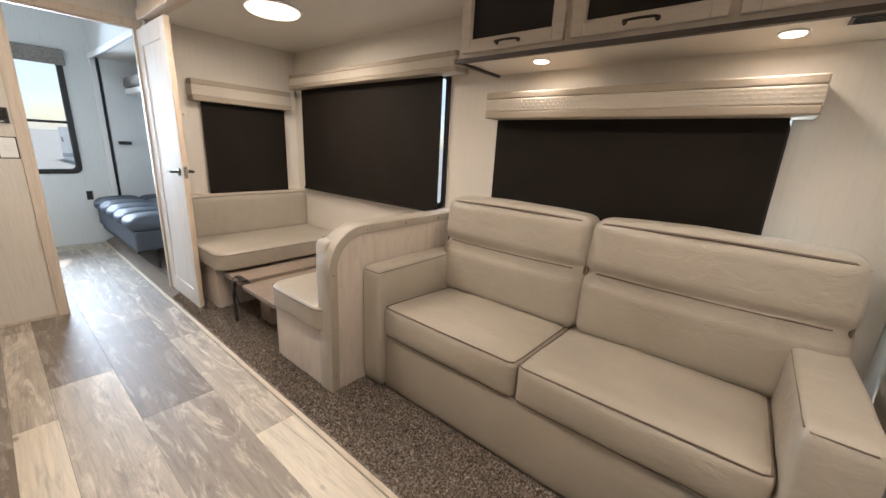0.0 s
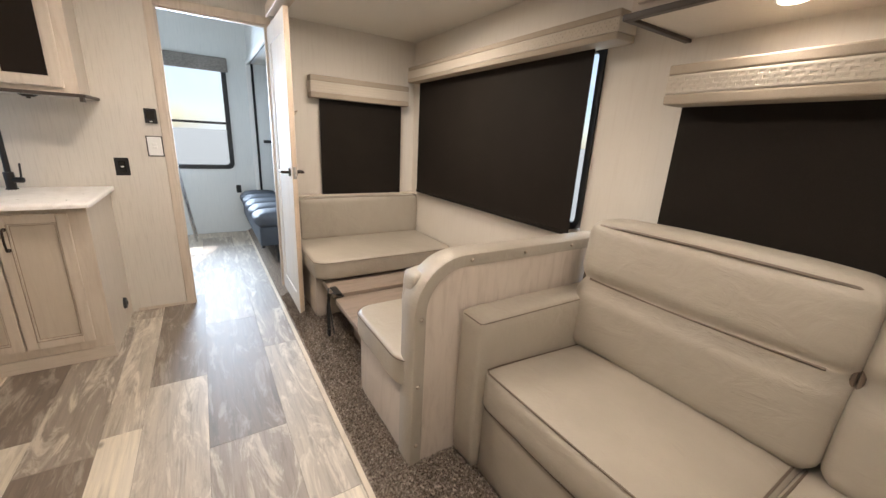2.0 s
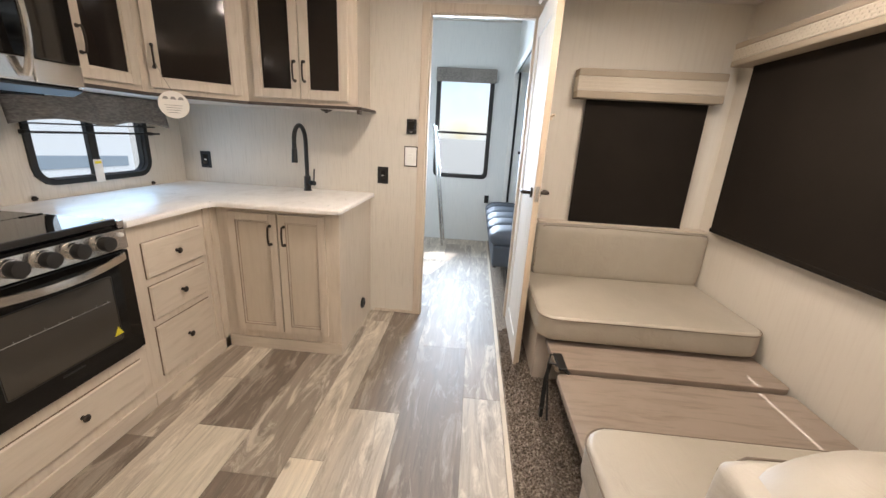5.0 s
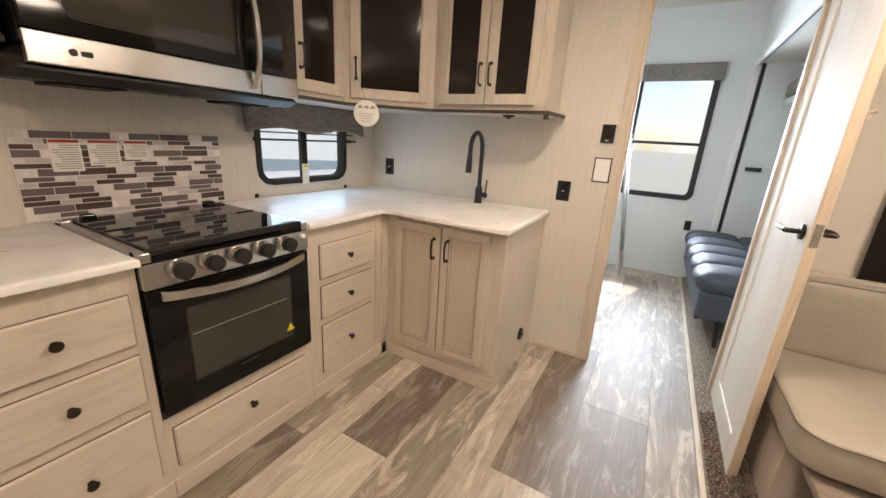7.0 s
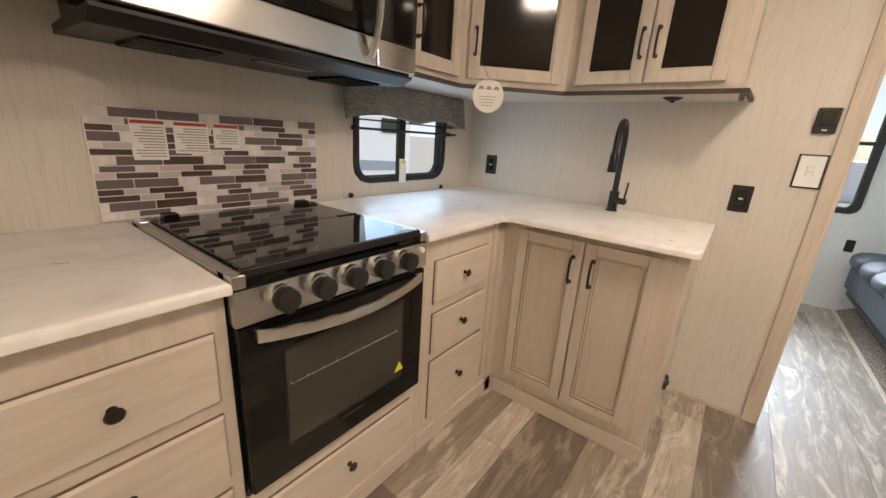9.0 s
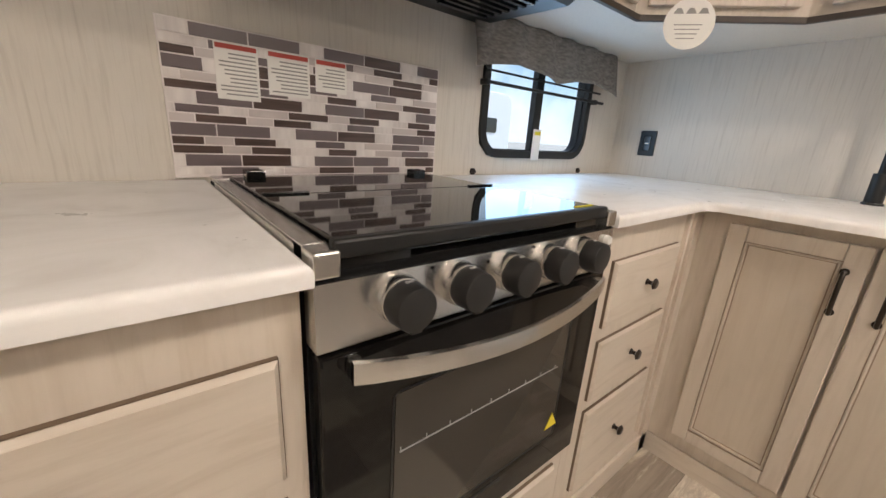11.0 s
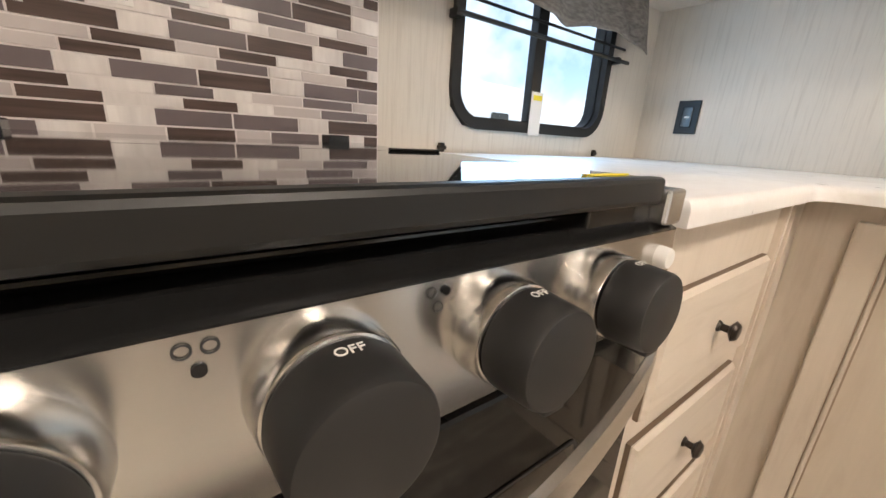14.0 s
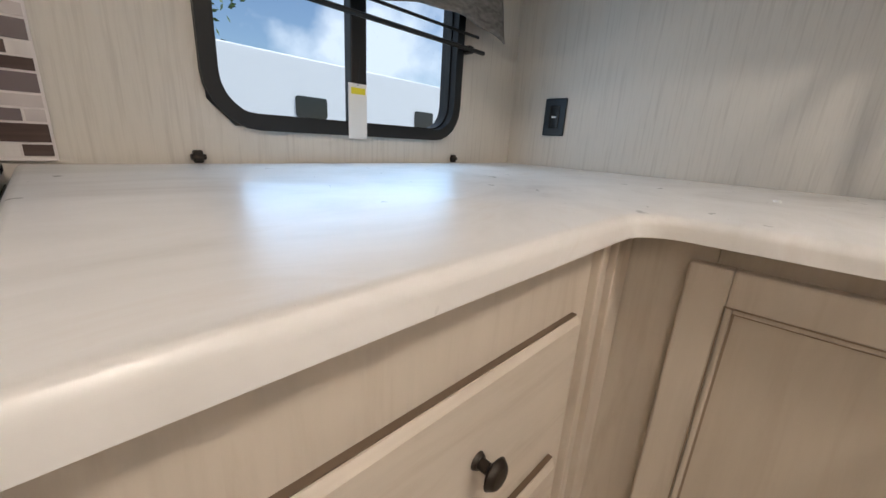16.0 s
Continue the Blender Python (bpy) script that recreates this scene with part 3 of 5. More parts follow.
def blind(axis, at, u0, u1, z0, z1, label):
    e = base("roller_blind", *((at, (u0 + u1) / 2) if axis == "x" else ((u0 + u1) / 2, at)), z0, label, "blind", "dark roller blinds")
    s, r = Build(), Build()
    if axis == "y":
        s.box(u0, u1, at - 0.001, at + 0.001, z0, z1)
        r.box(u0 - 0.003, u1 + 0.003, at - 0.008, at + 0.006, z0 - 0.012, z0 + 0.012, 0.004)
    else:
        s.box(at - 0.001, at + 0.001, u0, u1, z0, z1)
        r.box(at - 0.006, at + 0.008, u0 - 0.003, u1 + 0.003, z0 - 0.012, z0 + 0.012, 0.004)
    return hang(e, s.done("fabric", M_BLIND), r.done("hem_bar", M_BLIND))


def valance(axis, wall, front, u0, u1, z0, z1, label, woven=True):
    """A padded box valance: linen top and foot with a pale woven band between."""
    e = base("valance", *(((wall + front) / 2, (u0 + u1) / 2) if axis == "x" else ((u0 + u1) / 2, (wall + front) / 2)), z0, label, "valance", "window valances")
    h = z1 - z0

    def blk(bb, ua, ub, fa, fb, za, zb, bv):
        lo, hi = min(fa, fb), max(fa, fb)
        if axis == "y":
            return bb.box(ua, ub, lo, hi, za, zb, bv)
        return bb.box(lo, hi, ua, ub, za, zb, bv)
    sgn = 1 if wall > front else -1
    top = blk(Build(), u0, u1, front, wall - sgn * 0.002, z0 + 0.74 * h, z1, 0.006).done("upper_band", M_VAL)
    low = blk(Build(), u0, u1, front - sgn * 0.002, wall - sgn * 0.002, z0, z0 + 0.26 * h, 0.006).done("lower_band", M_VAL)
    mid = Build()
    blk(mid, u0, u1, front + sgn * 0.001, wall - sgn * 0.002, z0 + 0.26 * h, z0 + 0.74 * h, 0.003)
    for k in range(4):
        zc = z0 + h * (0.32 + 0.12 * k)
        blk(mid, u0 + 0.002, u1 - 0.002, front - sgn * 0.0015, front + sgn * 0.004, zc - 0.004, zc + 0.004, 0.0015)
    if woven:
        c = u0 + 0.01
        i = 0
        while c < u1 - 0.012:
            for k in range(3):
                zc = z0 + h * (0.38 + 0.12 * k)
                if (i + k) % 2:
                    blk(mid, c, c + 0.010, front - sgn * 0.002, front + sgn * 0.004, zc - 0.005, zc + 0.005, 0)
            c += 0.013
            i += 1
    hang(e, top, low, tagged(mid.done("woven_band", M_VAL_PALE), "pale woven band"))
    return e


blind("x", EX + 0.035, 1.175, 1.86, 0.845, 1.62, "black roller blind drawn down over the slide-out end window")
blind("y", WY - 0.045, -3.335, -1.662, 0.885, 1.80, "wide black roller blind drawn down above the dinette")
blind("y", WY - 0.10, -1.195, 0.045, 0.99, 1.52, "black roller blind drawn down above the sofa")
valance("x", EX, EX + 0.10, 1.10, 1.90, 1.573, 1.73, "beige padded valance with a pale band over the end window", False)
valance("y", WY, WY - 0.125, -3.40, -1.50, 1.755, 1.87, "long beige padded valance with a woven band over the dinette")
valance("y", WY, WY - 0.20, -1.215, 0.115, 1.48, 1.61, "beige padded valance with a pale woven band over the sofa window")

# ---- lamps ----


def round_lamp(x, y, z, r):
    e = base("ceiling_lamp", x, y, z, "round lit ceiling lamp with a warm white diffuser", "lamp")
    rim = Build()
    for i in range(1):
        rim.cyl((x, y, z - 0.012), (x, y, z), r + 0.012, bevel=0.003, seg=40)
    dif = Build().cyl((x, y, z - 0.030), (x, y, z - 0.010), r * 0.9, r, seg=40, bevel=0.006)
    return hang(e, rim.done("rim", M_WHITE, smooth=True), dif.done("diffuser", M_LAMP, smooth=True))


round_lamp(-2.50, 1.30, CEIL_SLIDE, 0.16)
# fittings for the fill lights, added on the main ceiling out of view
for x, y in ((-1.00, 0.45), (0.45, 0.45), (-2.55, 0.30)):
    round_lamp(x, y, CEIL_MAIN, 0.13)


def puck(x, y, z):
    e = base("puck_lamp", x, y, z, "small round lit lamp set in the cabinet underside", "lamp", "puck lamps")
    a = Build().cyl((x, y, z - 0.006), (x, y, z), 0.042, bevel=0.002, seg=32).done("rim", M_WHITE, smooth=True)
    c = Build().cyl((x, y, z - 0.009), (x, y, z - 0.004), 0.034, seg=32).done("lens", M_PUCK, smooth=True)
    return hang(e, a, c)


# ---- sofa-side upper cabinets ----
UZ = 1.735
puck(-0.90, 1.77, UZ)
puck(-0.01, 1.77, UZ)


def framed_door(b_frame, b_glass, u0, u1, z0, z1, at, out, axis, st=0.055, b_line=None):
    """A flat framed door in the plane at; out is the way that its face looks along axis."""
    def blk(b, ua, ub, za, zb, d0, d1, bv=0.0):
        lo, hi = min(at + out * d0, at + out * d1), max(at + out * d0, at + out * d1)
        if axis == "y":
            b.box(ua, ub, lo, hi, za, zb, bv)
        else:
            b.box(lo, hi, ua, ub, za, zb, bv)
    for args in ((u0, u0 + st, z0, z1), (u1 - st, u1, z0, z1), (u0 + st, u1 - st, z0, z0 + st), (u0 + st, u1 - st, z1 - st, z1)):
        blk(b_frame, *args, 0.0, 0.020, 0.003)
    k = 0.007
    for args in ((u0 + st, u0 + st + k, z0 + st, z1 - st), (u1 - st - k, u1 - st, z0 + st, z1 - st), (u0 + st + k, u1 - st - k, z0 + st, z0 + st + k), (u0 + st + k, u1 - st - k, z1 - st - k, z1 - st)):
        blk(b_frame, *args, 0.002, 0.015, 0.002)
    blk(b_glass, u0 + st + k, u1 - st - k, z0 + st + k, z1 - st - k, 0.003, 0.008)
    if b_line is not None:
        a, c, e, g, w = u0 + st + k, u1 - st - k, z0 + st + k, z1 - st - k, 0.0028
        for args in ((a, a + w, e, g), (c - w, c, e, g), (a + w, c - w, e, e + w), (a + w, c - w, g - w, g)):
            blk(b_line, *args, 0.008, 0.0092)
        a, c, e, g = u0 + st - 0.0015, u1 - st + 0.0015, z0 + st - 0.0015, z1 - st + 0.0015
        for args in ((a, a + 0.0015, e, g), (c - 0.0015, c, e, g), (a, c, e, e + 0.0015), (a, c, g - 0.0015, g)):
            blk(b_line, *args, 0.015, 0.0206)


def bar_handle(p, q, out, r=0.005, lift=0.028):
    """A dark bow pull from p to q, standing off along out."""
    p, q, o = Vector(p), Vector(q), Vector(out)
    bb = Build()
    pts = [p, p + o * lift * 0.8]
    for i in range(7):
        f = 0.04 + 0.92 * i / 6
        pts.append(p.lerp(q, f) + o * (lift * (0.9 + 0.25 * math.sin(math.pi * f))))
    pts += [q + o * lift * 0.8, q]
    bb.tube(pts, r, 8)
    bb.cyl(p, p + o * 0.004, 0.009).cyl(q, q + o * 0.004, 0.009)
    return bb.done("handle", M_BRONZE, smooth=True)


def sofa_cabinet():
    e = base("overhead_cabinet", -0.42, 1.8, UZ, "whitewashed wooden overhead cabinet with dark glass flap doors above the sofa", "cabinet")
    x0, x1, y0 = -1.275, 0.458, 1.60
    body = Build().box(x0, x1, y0 + 0.02, WY - 0.001, UZ + 0.012, CEIL_SLIDE - 0.001)
    parts = [body.done("body", M_CAB_H)]
    under = Build().box(x0, x1, y0 + 0.012, WY - 0.001, UZ, UZ + 0.012)
    parts.append(tagged(under.done("underside", M_WALL_SLIDE), "cream panel underside"))
    lip = Build().box(x0 - 0.012, x1, y0 - 0.006, y0 + 0.02, UZ - 0.014, UZ + 0.006, 0.003).box(x0 - 0.012, x0 + 0.012, y0 + 0.02, WY - 0.002, UZ - 0.014, UZ - 0.001, 0.003)
    parts.append(tagged(lip.done("edge_strip", M_TRIM_DARK), "dark edge strip"))
    for u0, u1 in ((-1.25, -0.73), (-0.70, -0.18), (-0.15, 0.44)):
        d = base("door", (u0 + u1) / 2, y0, UZ, "", "")
        hang(e, d)
        fr, gl = Build(), Build()
        framed_door(fr, gl, u0, u1, UZ + 0.03, CEIL_SLIDE - 0.03, y0 + 0.02, -1, "y", 0.05)
        c = (u0 + u1) / 2
        hang(d, fr.done("door_frame", M_CAB_H), gl.done("glass", M_GLASS_CAB), bar_handle((c - 0.055, y0, UZ + 0.055), (c + 0.055, y0, UZ + 0.055), (0, -1, 0)))
    return hang(e, *parts)


sofa_cabinet()
e = base("speaker_vent", 0.20, 1.70, UZ, "small dark grey vent under the overhead cabinet", "vent")
v = Build().box(0.11, 0.27, 1.66, 1.74, UZ - 0.006, UZ, 0.002)
for k in range(5):
    v.box(0.12, 0.26, 1.667 + k * 0.014, 1.673 + k * 0.014, UZ - 0.009, UZ - 0.005)
hang(e, v.done("grille", M_KNOB))

# ---- sofa ----


def piping(pts, closed=False, r=0.0035):
    return Build().tube(pts, r, 6, closed).done("piping", M_PIPE, smooth=True)


def sofa():
    e = base("sofa", -0.55, 1.5, CZ, "taupe vinyl two-seat sofa bed with dark piping on the carpet", "sofa")
    parts = []
    xl, xr, f = -1.318, 0.200, 1.165
    parts.append(Build().cushion(xl + 0.002, xr - 0.002, f + 0.01, 1.80, CZ + 0.005, 0.375, 0.018, 0.004, 8, 3).done("base_front", M_VINYL, smooth=True, angle=0))
    parts.append(Build().box(xl, xr, f + 0.04, 1.85, CZ, CZ + 0.02).done("plinth", M_BLACK_SATIN))
    split = -0.565

    def drop(v):
        k = max(0.0, (v.z - 0.37) / 0.17)
        return Vector((v.x, v.y, v.z - 0.035 * k * (v.y - f) / 0.6))
    for i, (a, c) in enumerate(((xl + 0.004, split - 0.003), (split + 0.003, xr - 0.004))):
        parts.append(Build().cushion(a, c, f, 1.80, 0.37, 0.535, 0.028, 0.016, 14, 10 + i, drop).done("seat_cushion", M_VINYL, smooth=True, angle=0))
        for z in (0.528, 0.379):
            y = f + 0.004
            parts.append(piping([(a + 0.010, 1.70, z - (0.03 if z > 0.5 else 0)), (a + 0.006, 1.25, z - (0.004 if z > 0.5 else 0)), (a + 0.010, y + 0.012, z), (a + 0.03, y, z), ((a + c) / 2, y - 0.006, z + 0.003), (c - 0.03, y, z), (c - 0.010, y + 0.012, z), (c - 0.006, 1.25, z - (0.004 if z > 0.5 else 0)), (c - 0.010, 1.70, z - (0.03 if z > 0.5 else 0))]))
    bs = -0.535

    def lean(v):
        k = (v.z - 0.50) / 0.53
        y = v.y + 0.055 * k
        if v.y < 1.76:
            y += 0.040 * math.exp(-((v.z - 0.795) / 0.024) ** 2) - 0.012
        return Vector((v.x, y, v.z))
    for i, (a, c) in enumerate(((xl - 0.05, bs - 0.004), (bs + 0.004, xr + 0.14))):
        parts.append(Build().cushion(a, c, 1.665, 1.845, 0.50, 1.035, 0.045, 0.022, 26, 20 + i, lean).done("back_cushion", M_VINYL, smooth=True, angle=0))
        parts.append(piping([(a + 0.004, 1.72, 0.62), (a + 0.003, 1.742, 0.92), (a + 0.012, 1.732, 1.004), (a + 0.05, 1.722, 1.021), ((3 * a + c) / 4, 1.718, 1.026), ((a + c) / 2, 1.717, 1.028), ((a + 3 * c) / 4, 1.718, 1.026), (c - 0.05, 1.722, 1.021), (c - 0.012, 1.732, 1.004), (c - 0.003, 1.742, 0.92), (c - 0.004, 1.72, 0.62)], r=0.006))
        # dark tube along the back fold stands in for the crease's shade
        parts.append(piping([(a + 0.05, 1.709, 0.795), ((3 * a + c) / 4, 1.700, 0.794), ((a + c) / 2, 1.697, 0.793), ((a + 3 * c) / 4, 1.700, 0.794), (c - 0.05, 1.709, 0.795)], r=0.005))
    for a, c in ((-1.462, xl), (xr, 0.362)):
        parts.append(Build().cushion(a, c, f - 0.012, 1.86, CZ + 0.01, 0.715, 0.022, 0.007, 10, 30 + int(a)).done("armrest", M_VINYL, smooth=True, angle=0))
        s = a if a > 0 else c
        d = 1 if a > 0 else -1
        parts.append(piping([(s + d * 0.006, 1.70, 0.706), (s + d * 0.006, f, 0.706), (s + d * 0.020, f - 0.008, 0.700), ((a + c) / 2 + d * 0.05, f - 0.008, 0.700)], r=0.0025))
    return hang(e, *parts)


sofa()

# ---- dinette ----


def padded_panel():
    """Dinette end panel with a vinyl pad that wraps its curved edge."""
    e = base("dinette_partition", -1.47, 1.45, CZ, "whitewashed laminate dinette end panel with a buttoned taupe vinyl edge", "panel")
    y0, z1, r = 0.955, 0.925, 0.21

    def prof(ins, rr):
        pts = [(y0 + ins, CZ)]
        for i in range(13):
            a = radians(180 - 90 * i / 12)
            pts.append((y0 + ins + rr + rr * math.cos(a), z1 - ins - rr + rr * math.sin(a)))
        return pts
    outer = prof(0.006, r)
    panel = Build().prism(outer + [(WY - 0.004, z1 - 0.006), (WY - 0.004, CZ)], "x", -1.490, -1.466).done("panel", M_DIN)
    # pad: a band that follows the edge
    o, i = prof(0.0, r), prof(0.05, r - 0.05)
    o, i = o + [(WY - 0.004, z1)], i + [(WY - 0.004, z1 - 0.05)]
    t = bmesh.new()
    xs = [(-1.575, o, 0.012), (-1.560, o, 0.0), (-1.478, o, -0.002), (-1.462, o, 0.004), (-1.460, o, 0.012)]
    rows = []
    mid = [((a[0] + c[0]) / 2, (a[1] + c[1]) / 2) for a, c in zip(o, i)]
    for x, ring, ins in xs:
        rows.append([t.verts.new((x, p[0] + (q[0] - p[0]) * ins / 0.05, p[1] + (q[1] - p[1]) * ins / 0.05)) for p, q in zip(o, i)])
    rows.append([t.verts.new((-1.463, q[0], q[1])) for q in i])
    rows.append([t.verts.new((-1.470, q[0], q[1])) for q in i])
    for A, C in zip(rows, rows[1:]):
        for k in range(len(o) - 1):
            t.faces.new((A[k], A[k + 1], C[k + 1], C[k]))
    bb = Build()
    bb._add(t)
    pad = tagged(bb.done("edge_pad", M_VINYL, smooth=True, angle=50), "taupe vinyl edge pad")
    btn = []
    spots = [(0.981, 0.15), (0.981, 0.42), (0.985, 0.70), (1.19, 0.90), (1.46, 0.90), (1.74, 0.90)]
    for y, z in spots:
        btn.append(Build().cyl((-1.463, y, z), (-1.454, y, z), 0.009, 0.005, 16, 0.0015).done("button", M_VAL, smooth=True))
    return hang(e, panel, pad, *btn)


padded_panel()


def bench(name_label, xa, xb, cush, back, y0=0.93):
    """A dinette bench: laminate box, seat cushion and backrest."""
    e = base("dinette_bench", (xa + xb) / 2, 1.45, CZ, name_label, "bench", "dinette benches")
    parts = [Build().box(xa, xb, y0 + 0.03, WY - 0.004, CZ, 0.37, 0.003).done("box", M_DIN)]
    ca, cb = cush
    b = Build()
    b.prism([(p[0], p[1]) for p in rounded_rect(ca, cb, y0, WY - 0.008, 0.09, 8)], "z", 0.385, 0.515, 0.0)
    t = b.bm
    top = [ed for ed in t.edges if abs(ed.verts[0].co.z - ed.verts[1].co.z) < 1e-6]
    bmesh.ops.bevel(t, geom=top, offset=0.022, segments=4, profile=0.5, affect="EDGES")
    parts.append(b.done("seat_cushion", M_VINYL, smooth=True, angle=50))
    loop = [(p[0], p[1], 0.503) for p in rounded_rect(ca - 0.001, cb + 0.001, y0 - 0.001, WY - 0.007, 0.09, 8)]
    parts.append(Build().tube(loop, 0.0025, 6, True).done("piping", M_PIPE, smooth=True))
    ba, bb, bz = back
    parts.append(Build().cushion(ba, bb, y0 + 0.045, WY - 0.01, 0.50, bz, 0.03, 0.010, 14, 41).done("backrest", M_VINYL, smooth=True, angle=0))
    xf = bb if abs(bb) < abs(ba) else ba
    xe = max(ba, bb) if ba < -2.5 else min(ba, bb)
    d = -1 if ba < -2.5 else 1
    parts.append(piping([(xe + d * 0.012, y0 + 0.05, 0.56), (xe + d * 0.012, y0 + 0.055, bz - 0.03), (xe + d * 0.012, y0 + 0.09, bz - 0.004), (xe + d * 0.012, 1.45, bz + 0.003), (xe + d * 0.012, WY - 0.02, bz - 0.006)], r=0.0025))
    return hang(e, *parts)


bench("taupe vinyl dinette bench on a whitewashed box against the end wall", -3.50, -2.92, (-3.49, -2.76), (-3.49, -3.375, 0.835))
bench("taupe vinyl dinette bench on a whitewashed box against the end panel", -2.02, -1.50, (-2.05, -1.50), (-1.61, -1.495, 0.86))

e = base("bench_ledge", -3.45, 1.45, 0.83, "pale wooden ledge on top of the bench back", "ledge")
hang(e, Build().box(-3.515, -3.43, 0.985, WY - 0.003, 0.835, 0.85, 0.003).done("board", M_CAB_Y))


def dinette_table():
    e = base("dinette_table", -2.4, 1.5, CZ, "dark wood-grain drop table folded low between the benches", "table")
    y0 = 0.985
    parts = [Build().prism(rounded_rect(-2.86, -2.565, y0, WY - 0.02, 0.03), "z", 0.335, 0.365, 0.004).done("leaf", M_TABLE)]
    parts.append(Build().prism(rounded_rect(-2.555, -2.07, y0, WY - 0.02, 0.03), "z", 0.315, 0.345, 0.004).done("top", M_TABLE))
    parts.append(Build().box(-2.55, -2.40, 1.10, 1.60, CZ, 0.314, 0.006).box(-2.91, -2.86, 1.05, 1.95, 0.29, 0.334, 0.004).done("pedestal", M_TABLE))
    return hang(e, *parts)


dinette_table()


def strap():
    e = base("table_strap", -2.50, 0.98, CZ, "black webbing strap with a buckle hanging from the table", "strap")
    b = Build()
    xs = -2.62

    def ribbon(pts, w):
        for p, q in zip(pts, pts[1:]):
            p, q = Vector(p), Vector(q)
            d = (q - p)
            m = Matrix.Translation((p + q) / 2) @ d.to_track_quat("Z", "X").to_matrix().to_4x4()
            b.box(-0.0015, 0.0015, -w / 2, w / 2, -d.length / 2 - 0.003, d.length / 2 + 0.003, 0, m=m)
    ribbon([(xs + 0.07, 1.04, 0.352), (xs + 0.03, 0.99, 0.366), (xs, 0.973, 0.352), (xs - 0.02, 0.967, 0.26), (xs - 0.005, 0.963, 0.17), (xs + 0.01, 0.96, 0.10)], 0.02)
    ribbon([(xs - 0.03, 1.02, 0.372), (xs - 0.05, 0.98, 0.366), (xs - 0.02, 0.968, 0.33), (xs + 0.06, 0.966, 0.20), (xs + 0.11, 0.964, 0.13)], 0.008)
    b.box(xs - 0.008, xs + 0.022, 0.952, 0.968, 0.066, 0.115, 0.003)
    b.box(xs - 0.05, xs + 0.08, 0.99, 1.03, 0.3655, 0.378, 0.004)
    return hang(e, b.done("webbing", M_BLACK_SATIN))


strap()

# ---- kitchen base cabinets ----
FY, SFX, CT = -0.868, -3.045, 0.914    # drawer face plane, sink cabinet face plane, counter top


def round_knob(x, y, z, out=(0, 1, 0), mat=M_BRONZE):
    p, o = Vector((x, y, z)), Vector(out)
    b = Build().cyl(p, p + o * 0.004, 0.009, 0.007, 16).cyl(p, p + o * 0.016, 0.0055, None, 12)
    b.cyl(p + o * 0.014, p + o * 0.019, 0.007, 0.0155, 24).cyl(p + o * 0.019, p + o * 0.0255, 0.0155, 0.011, 24, 0.002)
    return tagged(b.done("knob", mat, smooth=True), "dark bronze knob")


def drawer_front(x0, x1, z0, z1):
    """A slab drawer front with a chamfered rim."""
    b = Build().prism([(x0, z0), (x1, z0), (x1, z1), (x0, z1)], "y", FY - 0.016, FY - 0.006)
    t = bmesh.new()
    a = [t.verts.new(p) for p in ((x0, FY - 0.006, z0), (x1, FY - 0.006, z0), (x1, FY - 0.006, z1), (x0, FY - 0.006, z1))]
    i = 0.0055
    c = [t.verts.new(p) for p in ((x0 + i, FY, z0 + i), (x1 - i, FY, z0 + i), (x1 - i, FY, z1 - i), (x0 + i, FY, z1 - i))]
    for k in range(4):
        t.faces.new((a[k], a[(k + 1) % 4], c[(k + 1) % 4], c[k]))
    t.faces.new(c)
    bmesh.ops.recalc_face_normals(t, faces=t.faces[:])
    b._add(t)
    return b.done("drawer_front", M_CAB_H)


def drawer(parent, x0, x1, z0, z1):
    d = base("drawer", (x0 + x1) / 2, FY, z0, "", "")
    hang(parent, d)
    g = 0.0013
    line = Build().box(x0 - g, x1 + g, FY - 0.0145, FY - 0.0075, z0 - g, z1 + g).done("glaze_line", M_GLAZE_DARK)
    hang(d, line, drawer_front(x0, x1, z0, z1), round_knob((x0 + x1) / 2, FY, (z0 + z1) / 2 + 0.004))


def drawer_cabinet(x0, x1, stack, label, frame_side=0.0, top=CT - 0.026):
    """Face frame behind the drawer fronts, open box sides and a plinth."""
    e = base("drawer_cabinet", (x0 + x1) / 2, -1.2, 0, label, "cabinet", "kitchen drawer cabinets")
    body = Build().box(x0, x1, KY + 0.002, FY - 0.022, 0.0, top)
    parts = [body.done("body", M_CAB)]
    ff = Build()
    fa, fb = FY - 0.022, FY - 0.014
    ff.box(x0, x1, fa, fb, 0.0, top, 0.001)
    if frame_side:
        s = x0 + frame_side
        ff.box(s - 0.012, s, fa, fb + 0.012, 0.12, CT - 0.028, 0.002)
        ff.box(x0, x0 + 0.05, fa, fb + 0.010, 0.0, CT - 0.028, 0.002)
    parts.append(ff.done("face_frame", M_CAB))
    parts.append(tagged(Build().box(x0 + 0.001, x1 - 0.001, FY - 0.014, FY - 0.004, 0.0, 0.075, 0.002).done("plinth", M_CAB_H), "pale plinth board"))
    hang(e, *parts)
    for u0, u1, z0, z1 in stack:
        drawer(e, u0, u1, z0, z1)
    return e


